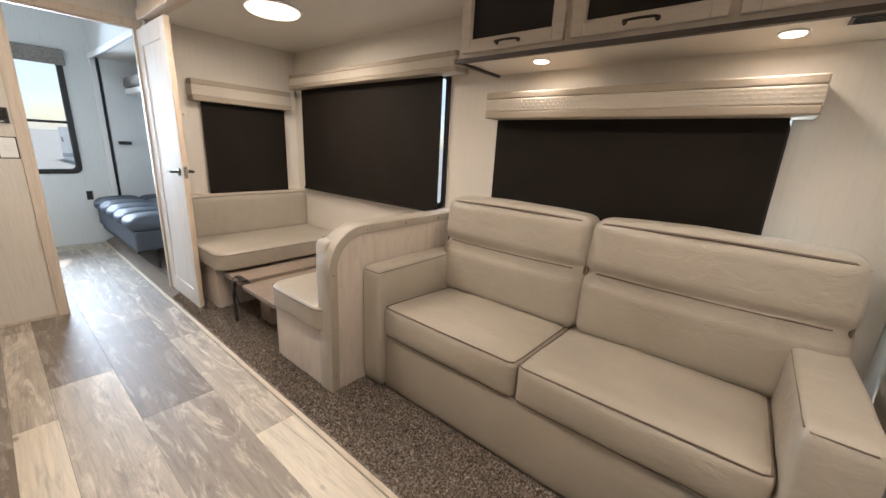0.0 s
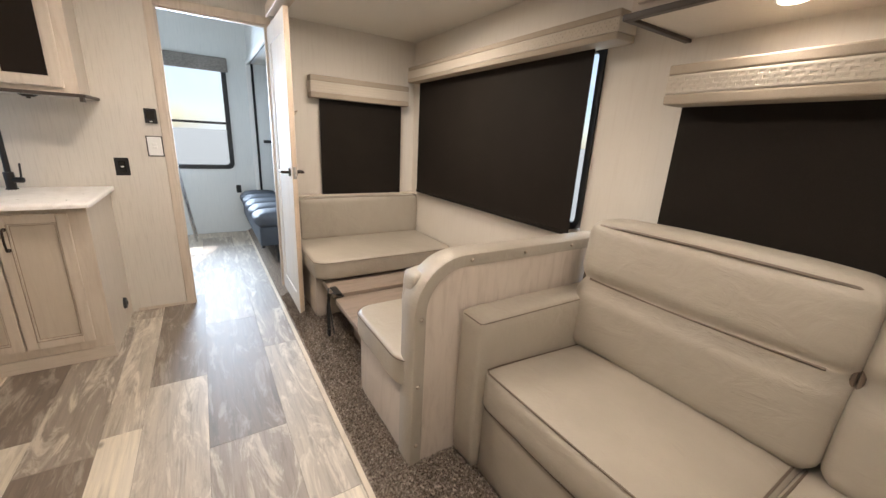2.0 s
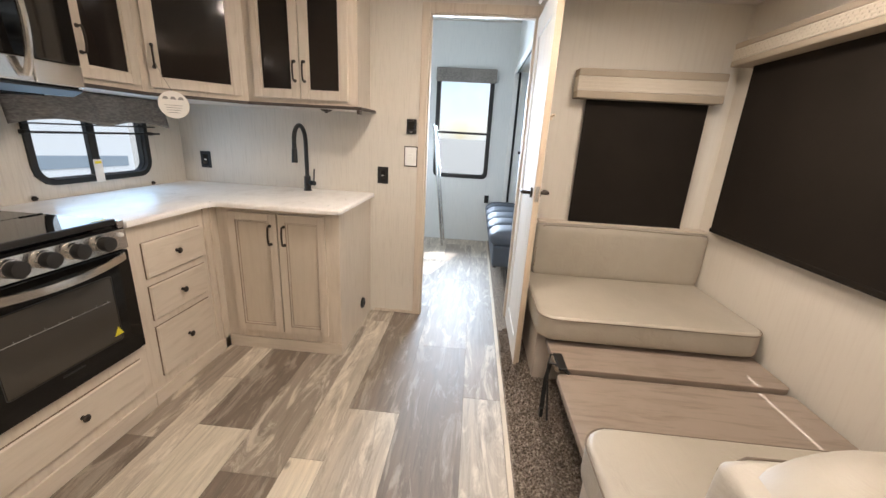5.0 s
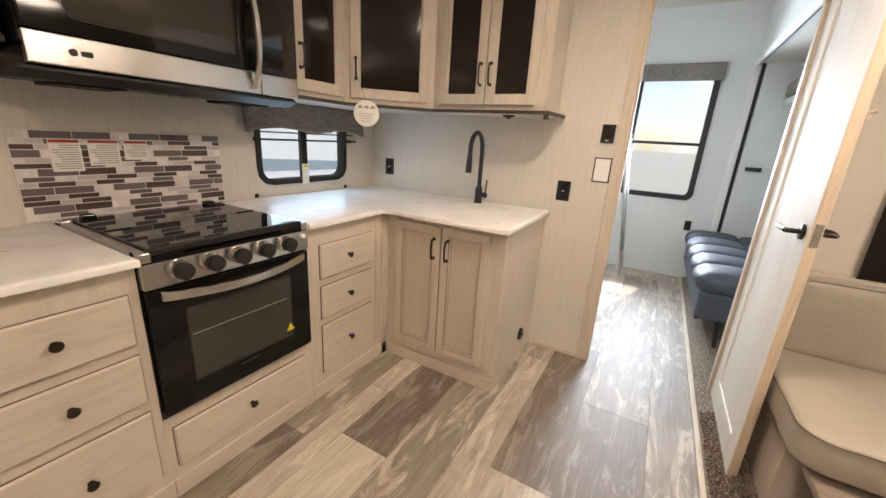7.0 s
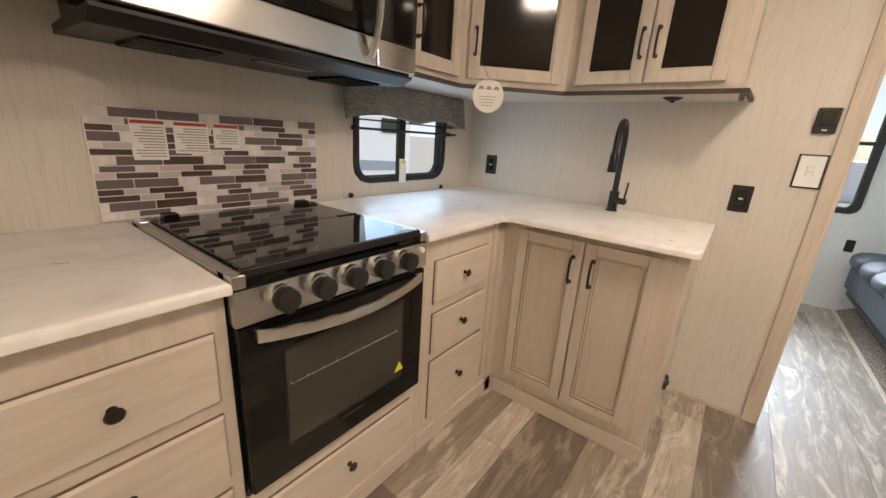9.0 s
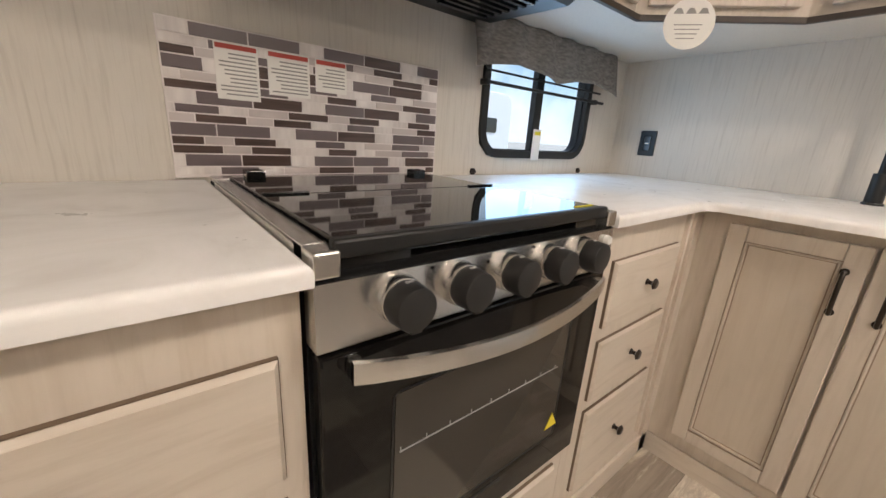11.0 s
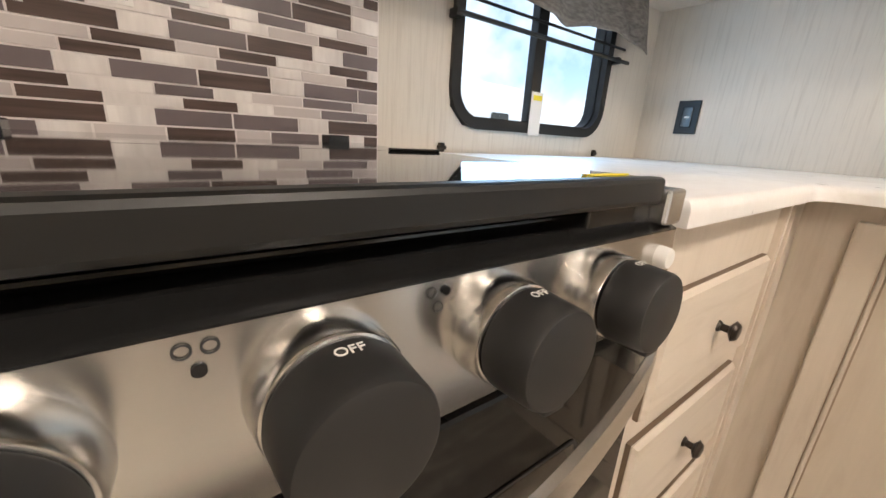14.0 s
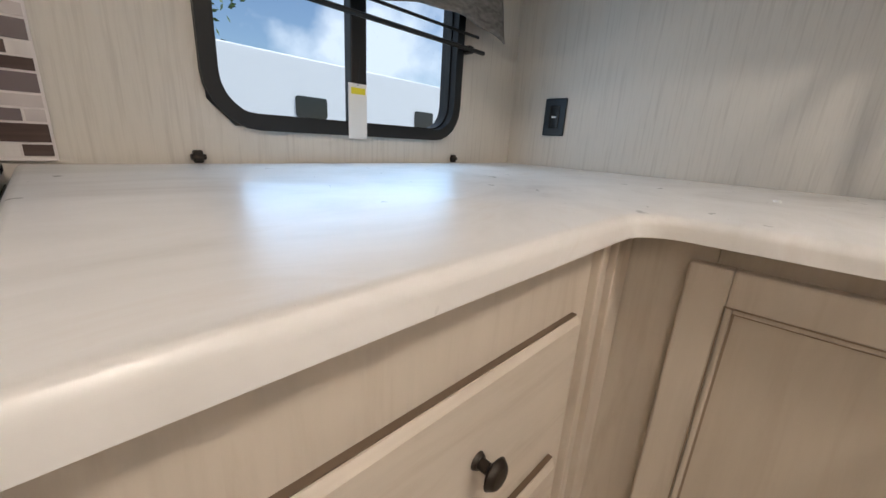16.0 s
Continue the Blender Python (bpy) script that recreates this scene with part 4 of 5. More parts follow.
drawer_cabinet(-3.045, -2.478, [(-2.905, -2.546, 0.628, 0.795), (-2.905, -2.546, 0.422, 0.589), (-2.905, -2.546, 0.125, 0.385)], "whitewashed maple cabinet with three drawers beside the stove", 0.105)
drawer_cabinet(-1.852, -1.0, [(-1.823, -1.475, 0.640, 0.802), (-1.823, -1.475, 0.432, 0.602), (-1.823, -1.475, 0.125, 0.392), (-1.43, -1.03, 0.640, 0.802), (-1.43, -1.03, 0.432, 0.602), (-1.43, -1.03, 0.125, 0.392)], "whitewashed maple cabinet with drawers at the end of the counter")
drawer_cabinet(-2.478, -1.852, [(-2.437, -1.875, 0.125, 0.285)], "whitewashed maple drawer unit under the oven", top=0.329)


def sink_cabinet():
    e = base("sink_cabinet", -3.35, -0.5, 0, "whitewashed maple sink cabinet with two panelled doors", "cabinet")
    y0, y1 = FY - 0.012, -0.165
    parts = [Build().box(SX + 0.002, SFX - 0.022, KY + 0.002, y1, 0.0, CT - 0.026).done("body", M_CAB)]
    ff = Build()
    xa, xb = SFX - 0.022, SFX - 0.002
    ff.box(xa, xb, y0, y0 + 0.105, 0.075, CT - 0.026, 0.001).box(xa, xb, y1 - 0.085, y1, 0.075, CT - 0.026, 0.001)
    ff.box(xa, xb, y0 + 0.105, y1 - 0.085, 0.85, CT - 0.026, 0.001).box(xa, xb, y0 + 0.105, y1 - 0.085, 0.075, 0.135, 0.001)
    ff.box(xa, xb - 0.002, -0.53, -0.495, 0.135, 0.85)
    parts.append(ff.done("face_frame", M_CAB))
    parts.append(tagged(Build().box(SFX - 0.022, SFX + 0.004, y0, y1, 0.0, 0.073, 0.002).done("plinth", M_CAB_Y), "pale plinth board"))
    hang(e, *parts)
    for u0, u1, hy in ((-0.800, -0.517, -0.553), (-0.509, -0.240, -0.473)):
        d = base("door", SFX, (u0 + u1) / 2, 0.13, "", "")
        hang(e, d)
        fr, pn, ln = Build(), Build(), Build()
        framed_door(fr, pn, u0, u1, 0.128, 0.858, SFX - 0.002, 1, "x", 0.045, ln)
        hang(d, ln.done("glaze_line", M_GLAZE), fr.done("door_frame", M_CAB), pn.done("panel", M_CAB_PANEL), bar_handle((SFX + 0.018, hy, 0.685), (SFX + 0.018, hy, 0.79), (1, 0, 0)))
    return e


M_CAB_PANEL = wood_mat("maple_panel", (0.53, 0.455, 0.365), (0.57, 0.50, 0.41), (14, 14, 1.4))
sink_cabinet()

e = base("round_vent", -3.47, -0.163, 0.16, "small black round outlet cap on the cabinet end", "vent")
hang(e, Build().cyl((-3.47, -0.166, 0.16), (-3.47, -0.150, 0.16), 0.040, 0.034, 28, 0.003).cyl((-3.47, -0.152, 0.16), (-3.47, -0.144, 0.16), 0.018, 0.012, 20).done("cap", M_BLACK_SATIN, smooth=True))


def counter():
    """L-shaped top with rolled front edges, broken by the stove."""
    e = base("countertop", -3.2, -1.1, CT - 0.026, "pale marbled laminate countertop with rolled edges", "countertop")
    fy, fx, ey = -0.848, -2.985, -0.138
    z0, z1 = CT - 0.026, CT
    r = 0.05
    pts = [(SX + 0.001, KY + 0.001), (-2.470, KY + 0.001), (-2.470, fy), (fx + r, fy)]
    for i in range(1, 7):
        a = radians(270 - 90 * i / 6)
        pts.append((fx + r + r * math.cos(a), fy + r + r * math.sin(a)))
    rr = 0.03
    pts += [(fx, ey - rr), (fx - 0.009, ey - 0.009), (fx - rr, ey), (SX + 0.001, ey)]

    def slab(poly, name):
        t = bmesh.new()
        lo = [t.verts.new((x, y, z0)) for x, y in poly]
        f = t.faces.new(lo)
        ext = bmesh.ops.extrude_face_region(t, geom=[f])
        up = [v for v in ext["geom"] if isinstance(v, bmesh.types.BMVert)]
        bmesh.ops.translate(t, verts=up, vec=(0, 0, z1 - z0))
        bmesh.ops.recalc_face_normals(t, faces=t.faces[:])
        ed = [q for q in t.edges if all(v.co.z > z1 - 1e-4 for v in q.verts)]
        bmesh.ops.bevel(t, geom=ed, offset=0.012, segments=4, profile=0.5, affect="EDGES")
        bb = Build()
        bb._add(t)
        return bb.done(name, M_COUNTER, smooth=True, angle=40)
    a = slab(pts, "top")
    c = slab([(-1.857, KY + 0.001), (-0.99, KY + 0.001), (-0.99, fy), (-1.857, fy)], "top")
    return hang(e, a, c)


counter()

# ---- stove ----


def stove():
    e = base("stove", -2.165, -1.2, 0.30, "stainless steel and black glass gas stove with five charcoal knobs", "stove")
    x0, x1 = -2.462, -1.857
    yf = -0.853
    P = []
    P.append(tagged(Build().box(x0, x1, -1.50, yf - 0.064, 0.893, 0.919, 0.002).box(x0, x1, -1.50, -1.44, 0.905, 0.926, 0.003).done("cooktop_rim", M_STEEL), "brushed steel rim"))
    P.append(tagged(Build().box(x0 + 0.030, x1 - 0.030, -1.17, yf - 0.012, 0.924, 0.931, 0.002).box(x0 + 0.030, x1 - 0.030, -1.437, -1.173, 0.924, 0.931, 0.002).done("glass_cover", M_GLASS_BLACK), "folding black glass cover"))
    P.append(Build().box(x0 + 0.025, x1 - 0.025, yf - 0.022, yf - 0.005, 0.910, 0.932, 0.004).done("cover_edge", M_BLACK_SATIN))
    # hinges and clip
    for a, c, ya, yb, za, zb in ((x0 + 0.06, x0 + 0.10, -1.46, -1.42, 0.924, 0.944), (x1 - 0.10, x1 - 0.06, -1.46, -1.42, 0.924, 0.944), (x0 + 0.03, x0 + 0.11, -1.176, -1.166, 0.931, 0.935), (x1 - 0.11, x1 - 0.03, -1.176, -1.166, 0.931, 0.935)):
        P.append(Build().box(a, c, ya, yb, za, zb, 0.002).done("hinge", M_BLACK))
    # slot under the cover
    P.append(Build().box(x0 + 0.03, x1 - 0.03, yf - 0.06, yf - 0.045, 0.893, 0.911).box(x0 + 0.03, x0 + 0.118, yf - 0.05, yf - 0.012, 0.895, 0.911, 0.002).box(x1 - 0.128, x1 - 0.03, yf - 0.05, yf - 0.012, 0.895, 0.911, 0.002).tube([(x0 + 0.1, yf - 0.035, 0.903), (x1 - 0.128, yf - 0.035, 0.903)], 0.004).done("vent_slot", M_BLACK))
    for a in (x0, x1 - 0.030):
        P.append(Build().box(a, a + 0.030, yf - 0.035, yf + 0.002, 0.893, 0.923, 0.003).done("corner_block", M_STEEL))
        P.append(Build().box(a, a + 0.028, -1.44, yf - 0.0355, 0.9195, 0.9225, 0.001).done("side_rim", M_STEEL))
    pan = Build().prism([(yf - 0.03, 0.808), (yf + 0.002, 0.808), (yf, 0.8885), (yf - 0.0015, 0.890), (yf - 0.03, 0.890)], "x", x0, x1)
    P.append(tagged(pan.done("control_panel", M_STEEL), "brushed steel control panel"))
    P.append(Build().prism([(yf - 0.06, 0.8882), (yf + 0.0008, 0.8882), (yf + 0.0008, 0.8892), (yf - 0.014, 0.8968), (yf - 0.06, 0.8968)], "x", x0 + 0.002, x1 - 0.002).done("panel_lip", M_BLACK))
    P.append(Build().tube([(x0 + 0.1, yf - 0.030, 0.9015), (x1 - 0.128, yf - 0.030, 0.9015)], 0.0028).tube([(x0 + 0.1, yf - 0.026, 0.9085), (x1 - 0.128, yf - 0.026, 0.9085)], 0.002).done("vent_wire", M_BLACK, smooth=True))
    kz = 0.854
    ks = (-1.957, -2.055, -2.152, -2.250, -2.350)
    for i, x in enumerate(ks):
        k = base("burner_knob", x, yf, kz, "", "")
        hang(e, k)
        sk = Build().cyl((x, yf - 0.002, kz), (x, yf + 0.018, kz), 0.0315, 0.0295, 36, 0.002).done("skirt", M_STEEL, smooth=True)
        cap = Build().cyl((x, yf + 0.018, kz), (x, yf + 0.047, kz), 0.0288, 0.0268, 44, 0.003)
        cap.box(x - 0.008, x + 0.008, yf + 0.020, yf + 0.046, kz - 0.0292, kz - 0.022, 0.002)
        cp = cap.done("grip", M_KNOB, smooth=True, angle=40)
        parts = [sk, tagged(cp, "charcoal plastic grip")]
        cu = bpy.data.curves.new("off_text", "FONT")
        cu.body, cu.size, cu.align_x, cu.extrude = "OFF", 0.0065, "CENTER", 0.0002
        tx = new("off_text", cu)
        tx.matrix_basis = Matrix.Translation((x, yf + 0.0290, kz + 0.0283)) @ Euler((radians(4), 0, radians(180))).to_matrix().to_4x4()
        cu.materials.append(M_SILVER)
        parts.append(tx)
        hang(k, *parts)
        # burner marks: three circles, one filled
        if 0 < i < 4:
            mx = x + 0.042
            for j, (dx, dz) in enumerate(((0.004, 0), (-0.004, 0), (0, -0.008))):
                if j == (0, 2, 1)[i - 1]:
                    P.append(Build().cyl((mx + dx, yf, 0.882 + dz), (mx + dx, yf + 0.0016, 0.882 + dz), 0.0025, None, 14).done("burner_mark", M_BLACK))
                else:
                    ring = [(mx + dx + 0.0026 * math.cos(a * 0.524), yf + 0.0010, 0.882 + dz + 0.0026 * math.sin(a * 0.524)) for a in range(12)]
                    P.append(Build().tube(ring, 0.0004, 4, True).done("burner_mark", M_KNOB))
    P.append(Build().cyl((-2.437, yf - 0.001, 0.867), (-2.437, yf + 0.011, 0.867), 0.0100, 0.0088, 28, 0.0025).done("igniter_button", M_SILVER, smooth=True))
    # oven door
    zt, zb = 0.800, 0.352
    P.append(Build().box(x0, x1, -1.48, yf - 0.03, 0.33, 0.892).done("oven_body", M_BLACK))
    P.append(Build().box(x0 + 0.003, x1 - 0.003, yf - 0.030, yf, zb, zt, 0.004).done("oven_door", M_OVEN_DOOR))
    wv = ring_prism(Build(), "y", -2.365, -1.955, 0.435, 0.717, 0.012, 0.003, yf - 0.001, yf + 0.0012)
    P.append(wv.done("window_border", M_BLACK_SATIN))
    P.append(Build().box(-2.36, -1.96, yf - 0.001, yf + 0.0008, 0.44, 0.712).done("oven_window", M_OVEN_WIN))
    rack = Build()
    rack.tube([(-2.34, yf + 0.0012, 0.614), (-1.968, yf + 0.0012, 0.614)], 0.0012, 6)
    for k in range(9):
        rack.tube([(-2.33 + k * 0.045, yf + 0.0012, 0.614), (-2.33 + k * 0.045, yf + 0.0012, 0.622)], 0.001, 5)
    P.append(rack.done("rack_wire", M_INK))
    P.append(tagged(Build().prism([(-2.370, 0.462), (-2.330, 0.462), (-2.350, 0.497)], "y", yf + 0.001, yf + 0.002).done("warning_sticker", M_YELLOW), "yellow triangular sticker"))
    P.append(Build().box(-2.20, -2.12, yf, yf + 0.0012, 0.412, 0.419).done("maker_mark", M_KNOB))
    # bowed handle bar
    t = bmesh.new()
    rows = []
    n = 24
    for i in range(n + 1):
        f = i / n
        x = x1 - 0.033 + (x0 - x1 + 0.073) * f
        y = yf + 0.018 + 0.034 * math.sin(math.pi * f) ** 0.8
        z = 0.783 - 0.016 * math.sin(math.pi * f)
        rows.append([t.verts.new((x, y + a, z + c)) for a, c in ((0, -0.0155), (0.005, -0.0135), (0.006, 0.0), (0.005, 0.0135), (0, 0.0155), (-0.005, 0))])
    for A, C in zip(rows, rows[1:]):
        for k in range(6):
            t.faces.new((A[k], A[(k + 1) % 6], C[(k + 1) % 6], C[k]))
    t.faces.new(rows[0])
    t.faces.new(rows[-1])
    bmesh.ops.recalc_face_normals(t, faces=t.faces[:])
    hb = Build()
    hb._add(t)
    for x in (x0 + 0.048, x1 - 0.041):
        hb.box(x - 0.008, x + 0.008, yf - 0.002, yf + 0.022, 0.770, 0.794, 0.002)
    P.append(tagged(hb.done("oven_handle", M_STEEL, smooth=True, angle=50), "bowed brushed steel handle"))
    P.append(tagged(Build().box(x0 + 0.04, x0 + 0.10, yf - 0.035, yf - 0.030, 0.9312, 0.9325).done("cover_label", M_YELLOW), "yellow strip label"))
    return hang(e, *P)


stove()

# ---- microwave and kitchen uppers ----


def microwave():
    e = base("microwave", -2.21, -1.34, 1.40, "stainless steel and black over-range microwave with a bowed handle", "microwave")
    x0, x1, yf, z0, z1 = -2.690, -1.795, -1.14, 1.425, 1.86
    P = [Build().box(x0, x1, KY + 0.002, yf - 0.03, z0, z1, 0.004).done("case", M_BLACK)]
    dx = x0 + 0.19
    P.append(tagged(Build().box(dx + 0.002, x1, yf - 0.03, yf, z0 + 0.095, z1, 0.005).done("door", M_OVEN_DOOR), "black glass door"))
    P.append(tagged(Build().box(dx + 0.002, x1, yf - 0.03, yf + 0.001, z0 + 0.008, z0 + 0.093, 0.004).done("door_rail", M_STEEL), "brushed steel lower rail"))
    P.append(tagged(Build().box(x0, dx - 0.002, yf - 0.03, yf + 0.001, z0 + 0.008, z0 + 0.093, 0.004).done("panel_rail", M_STEEL), "brushed steel lower rail"))
    P.append(Build().box(x0, dx - 0.002, yf - 0.03, yf, z0 + 0.095, z1, 0.004).done("control_panel", M_GLASS_BLACK))
    P.append(ring_prism(Build(), "y", dx + 0.10, x1 - 0.10, z0 + 0.14, z1 - 0.03, 0.02, 0.003, yf - 0.001, yf + 0.001).done("window_border", M_BLACK_SATIN))
    P.append(Build().box(dx + 0.105, x1 - 0.105, yf - 0.001, yf + 0.0006, z0 + 0.145, z1 - 0.035).done("window", M_OVEN_WIN))
    P.append(Build().cyl((x1 - 0.10, yf, z0 + 0.05), (x1 - 0.10, yf + 0.0025, z0 + 0.05), 0.010, None, 20).box(x1 - 0.145, x1 - 0.118, yf, yf + 0.0025, z0 + 0.043, z0 + 0.057).done("maker_mark", M_KNOB))
    h = []
    for i in range(13):
        f = i / 12
        h.append((dx + 0.035, yf + 0.012 + 0.042 * math.sin(math.pi * f) ** 0.7, z0 + 0.03 + (z1 - z0 - 0.06) * f))
    P.append(tagged(Build().tube(h, 0.013, 10).done("handle", M_STEEL, smooth=True), "bowed steel handle"))
    un = Build().prism([(KY + 0.01, 1.405), (yf - 0.06, 1.395), (yf - 0.012, 1.418), (yf - 0.012, 1.426), (KY + 0.01, 1.426)], "x", x0 + 0.005, x1 + 0.02)
    P.append(un.done("vent_base", M_BLACK_SATIN))
    for a in (x0 + 0.08, x1 - 0.26):
        gr = Build().box(a, a + 0.18, -1.445, -1.235, 1.396, 1.404)
        for k in range(7):
            gr.box(a, a + 0.18, -1.44 + k * 0.03, -1.428 + k * 0.03, 1.390, 1.398)
        P.append(gr.done("vent_grille", M_BLACK))
    P.append(Build().box(-2.33, -2.15, -1.30, -1.24, 1.394, 1.401, 0.002).done("lamp_cover", M_OVEN_WIN))
    return hang(e, *P)


microwave()
UB, UT = 1.462, CEIL_MAIN - 0.002


def upper_corner():
    """Upper run that turns the corner: straight door, slanted door, two doors over the sink."""
    e = base("corner_upper_cabinet", -3.35, -0.9, UB, "whitewashed maple corner upper cabinet with dark glass doors", "cabinet")
    ya, xs, xd, yd, ye, x_start = -1.20, -3.40, -3.075, -0.845, -0.165, -2.695
    body = Build().prism([(x_start, KY + 0.002), (x_start, ya - 0.02), (xd, ya - 0.02), (xs - 0.02, yd), (xs - 0.02, ye), (SX + 0.002, ye), (SX + 0.002, KY + 0.002)], "z", UB, UT)
    P = [body.done("body", M_CAB)]
    base_b = Build().prism([(x_start + 0.002, KY + 0.002), (x_start + 0.002, ya - 0.014), (xd, ya - 0.014), (xs - 0.014, yd), (xs - 0.014, ye + 0.012), (SX + 0.002, ye + 0.030), (SX + 0.002, KY + 0.002)], "z", UB - 0.018, UB - 0.001)
    P.append(tagged(base_b.done("underside", M_WALL), "pale underside panel"))
    lip = Build()
    for p, q in (((x_start, ya - 0.008), (xd, ya - 0.008)), ((xd, ya - 0.008), (xs - 0.008, yd)), ((xs - 0.008, yd), (xs - 0.008, ye + 0.012)), ((xs - 0.008, ye + 0.016), (SX + 0.004, ye + 0.032))):
        a, c = Vector((*p, UB - 0.010)), Vector((*q, UB - 0.010))
        d = c - a
        lip.box(-d.length / 2 - 0.004, d.length / 2 + 0.004, -0.008, 0.008, -0.009, 0.009, 0.002, m=Matrix.Translation((a + c) / 2) @ Matrix.Rotation(math.atan2(d.y, d.x), 4, "Z"))
    lip.box(xs - 0.05, xs - 0.005, ye - 0.004, ye + 0.014, UB - 0.042, UB - 0.019, 0.002)
    P.append(tagged(lip.done("edge_strip", M_TRIM_DARK), "dark edge strip"))
    hang(e, *P)
    z0, z1 = UB + 0.025, UT - 0.06

    def door_at(m, w, handle_u):
        d = base("door", *m.translation, "", "")
        hang(e, d)
        fr, gl = Build(), Build()
        framed_door(fr, gl, 0.0, w, z0, z1, 0.0, -1, "y", 0.048)
        h = bar_handle((handle_u, -0.020, z0 + 0.10), (handle_u, -0.020, z0 + 0.205), (0, -1, 0))
        a, g = fr.done("door_frame", M_CAB), gl.done("glass", M_GLASS_CAB)
        step = Matrix.Translation((m.translation.x, m.translation.y, 0)) @ m.to_3x3().to_4x4()
        for o in (a, g, h):
            o.data.transform(step)
        hang(d, a, g, h)
    # faces turn outwards: local -y is the room side
    face_y = Matrix.Rotation(math.pi, 4, "Z")
    door_at(Matrix.Translation((-2.735, ya - 0.02, UB)) @ face_y, 0.315, 0.025)
    dd = Vector((xs - 0.02 - xd, yd - (ya - 0.02), 0))
    ang = math.atan2(dd.y, dd.x)
    st = Vector((xd, ya - 0.02, UB)) + dd.normalized() * 0.035
    door_at(Matrix.Translation(st) @ Matrix.Rotation(ang, 4, "Z"), dd.length - 0.07, 0.028)
    east = Matrix.Rotation(math.pi / 2, 4, "Z")
    door_at(Matrix.Translation((xs - 0.02, -0.795, UB)) @ east, 0.284, 0.258)
    door_at(Matrix.Translation((xs - 0.02, -0.505, UB)) @ east, 0.284, 0.026)
    return e


upper_corner()


def upper_left():
    e = base("upper_cabinet", -1.4, -1.37, 1.50, "whitewashed maple upper cabinet beside the microwave", "cabinet")
    P = [Build().box(-1.775, -0.95, KY + 0.002, -1.22, 1.50, UT).done("body", M_CAB)]
    P.append(tagged(Build().box(-1.778, -0.95, KY + 0.004, -1.206, 1.482, 1.499, 0.002).done("edge_strip", M_TRIM_DARK), "dark edge strip"))
    fr, gl = Build(), Build()
    framed_door(fr, gl, -1.735, -1.375, 1.53, UT - 0.06, -1.22, 1, "y", 0.055)
    framed_door(fr, gl, -1.365, -0.97, 1.53, UT - 0.06, -1.22, 1, "y", 0.055)
    P += [fr.done("door_frame", M_CAB), gl.done("panel", M_CAB_PANEL)]
    return hang(e, *P)


upper_left()
e = base("filler_cabinet", -2.24, -1.36, 1.862, "whitewashed maple cabinet above the microwave", "cabinet")
hang(e, Build().box(-2.690, -1.78, KY + 0.002, -1.18, 1.864, UT).done("body", M_CAB_H))
e = base("under_cabinet_lamp", -3.50, -0.39, UB - 0.03, "small dark round lamp under the upper cabinet", "lamp")
hang(e, Build().cyl((-3.52, -0.40, UB - 0.032), (-3.52, -0.40, UB - 0.019), 0.022, 0.042, 28, 0.002).cyl((-3.52, -0.40, UB - 0.04), (-3.52, -0.40, UB - 0.03), 0.008, 0.012, 12).done("housing", M_BRONZE, smooth=True))

# paper tag on the slanted door's handle
e = base("paper_tag", -3.10, -1.02, 1.32, "round white paper tag hanging from a cabinet handle", "tag")
tm = Matrix.Translation((-3.05, -1.037, 1.402)) @ Matrix.Rotation(radians(128), 4, "Z")
disc = Build().cyl((0, 0.0012, 0), (0, -0.0012, 0), 0.068, None, 40).done("disc", M_PAPER)
ink = Build()
for k, x in enumerate((-0.033, 0.0, 0.033)):
    ink.prism([(x - 0.014, 0.026), (x + 0.014, 0.026), (x + 0.006, 0.040), (x - 0.006, 0.040)], "y", -0.0019, 0.0019)
for k in range(4):
    ink.box(-0.040 + 0.004 * k, 0.036 - 0.005 * k, -0.0017, 0.0017, -0.004 - k * 0.012, -0.0015 - k * 0.012)
ink = ink.done("print", M_INK)
cord = Build().tube([(-3.05, -1.037, 1.466), (-3.066, -1.085, 1.53), (-3.085, -1.135, 1.60), (-3.085, -1.145, 1.61)], 0.001, 5).done("string", M_KNOB)
for o in (disc, ink):
    o.data.transform(tm)
hang(e, disc, ink, cord)

# ---- faucet ----


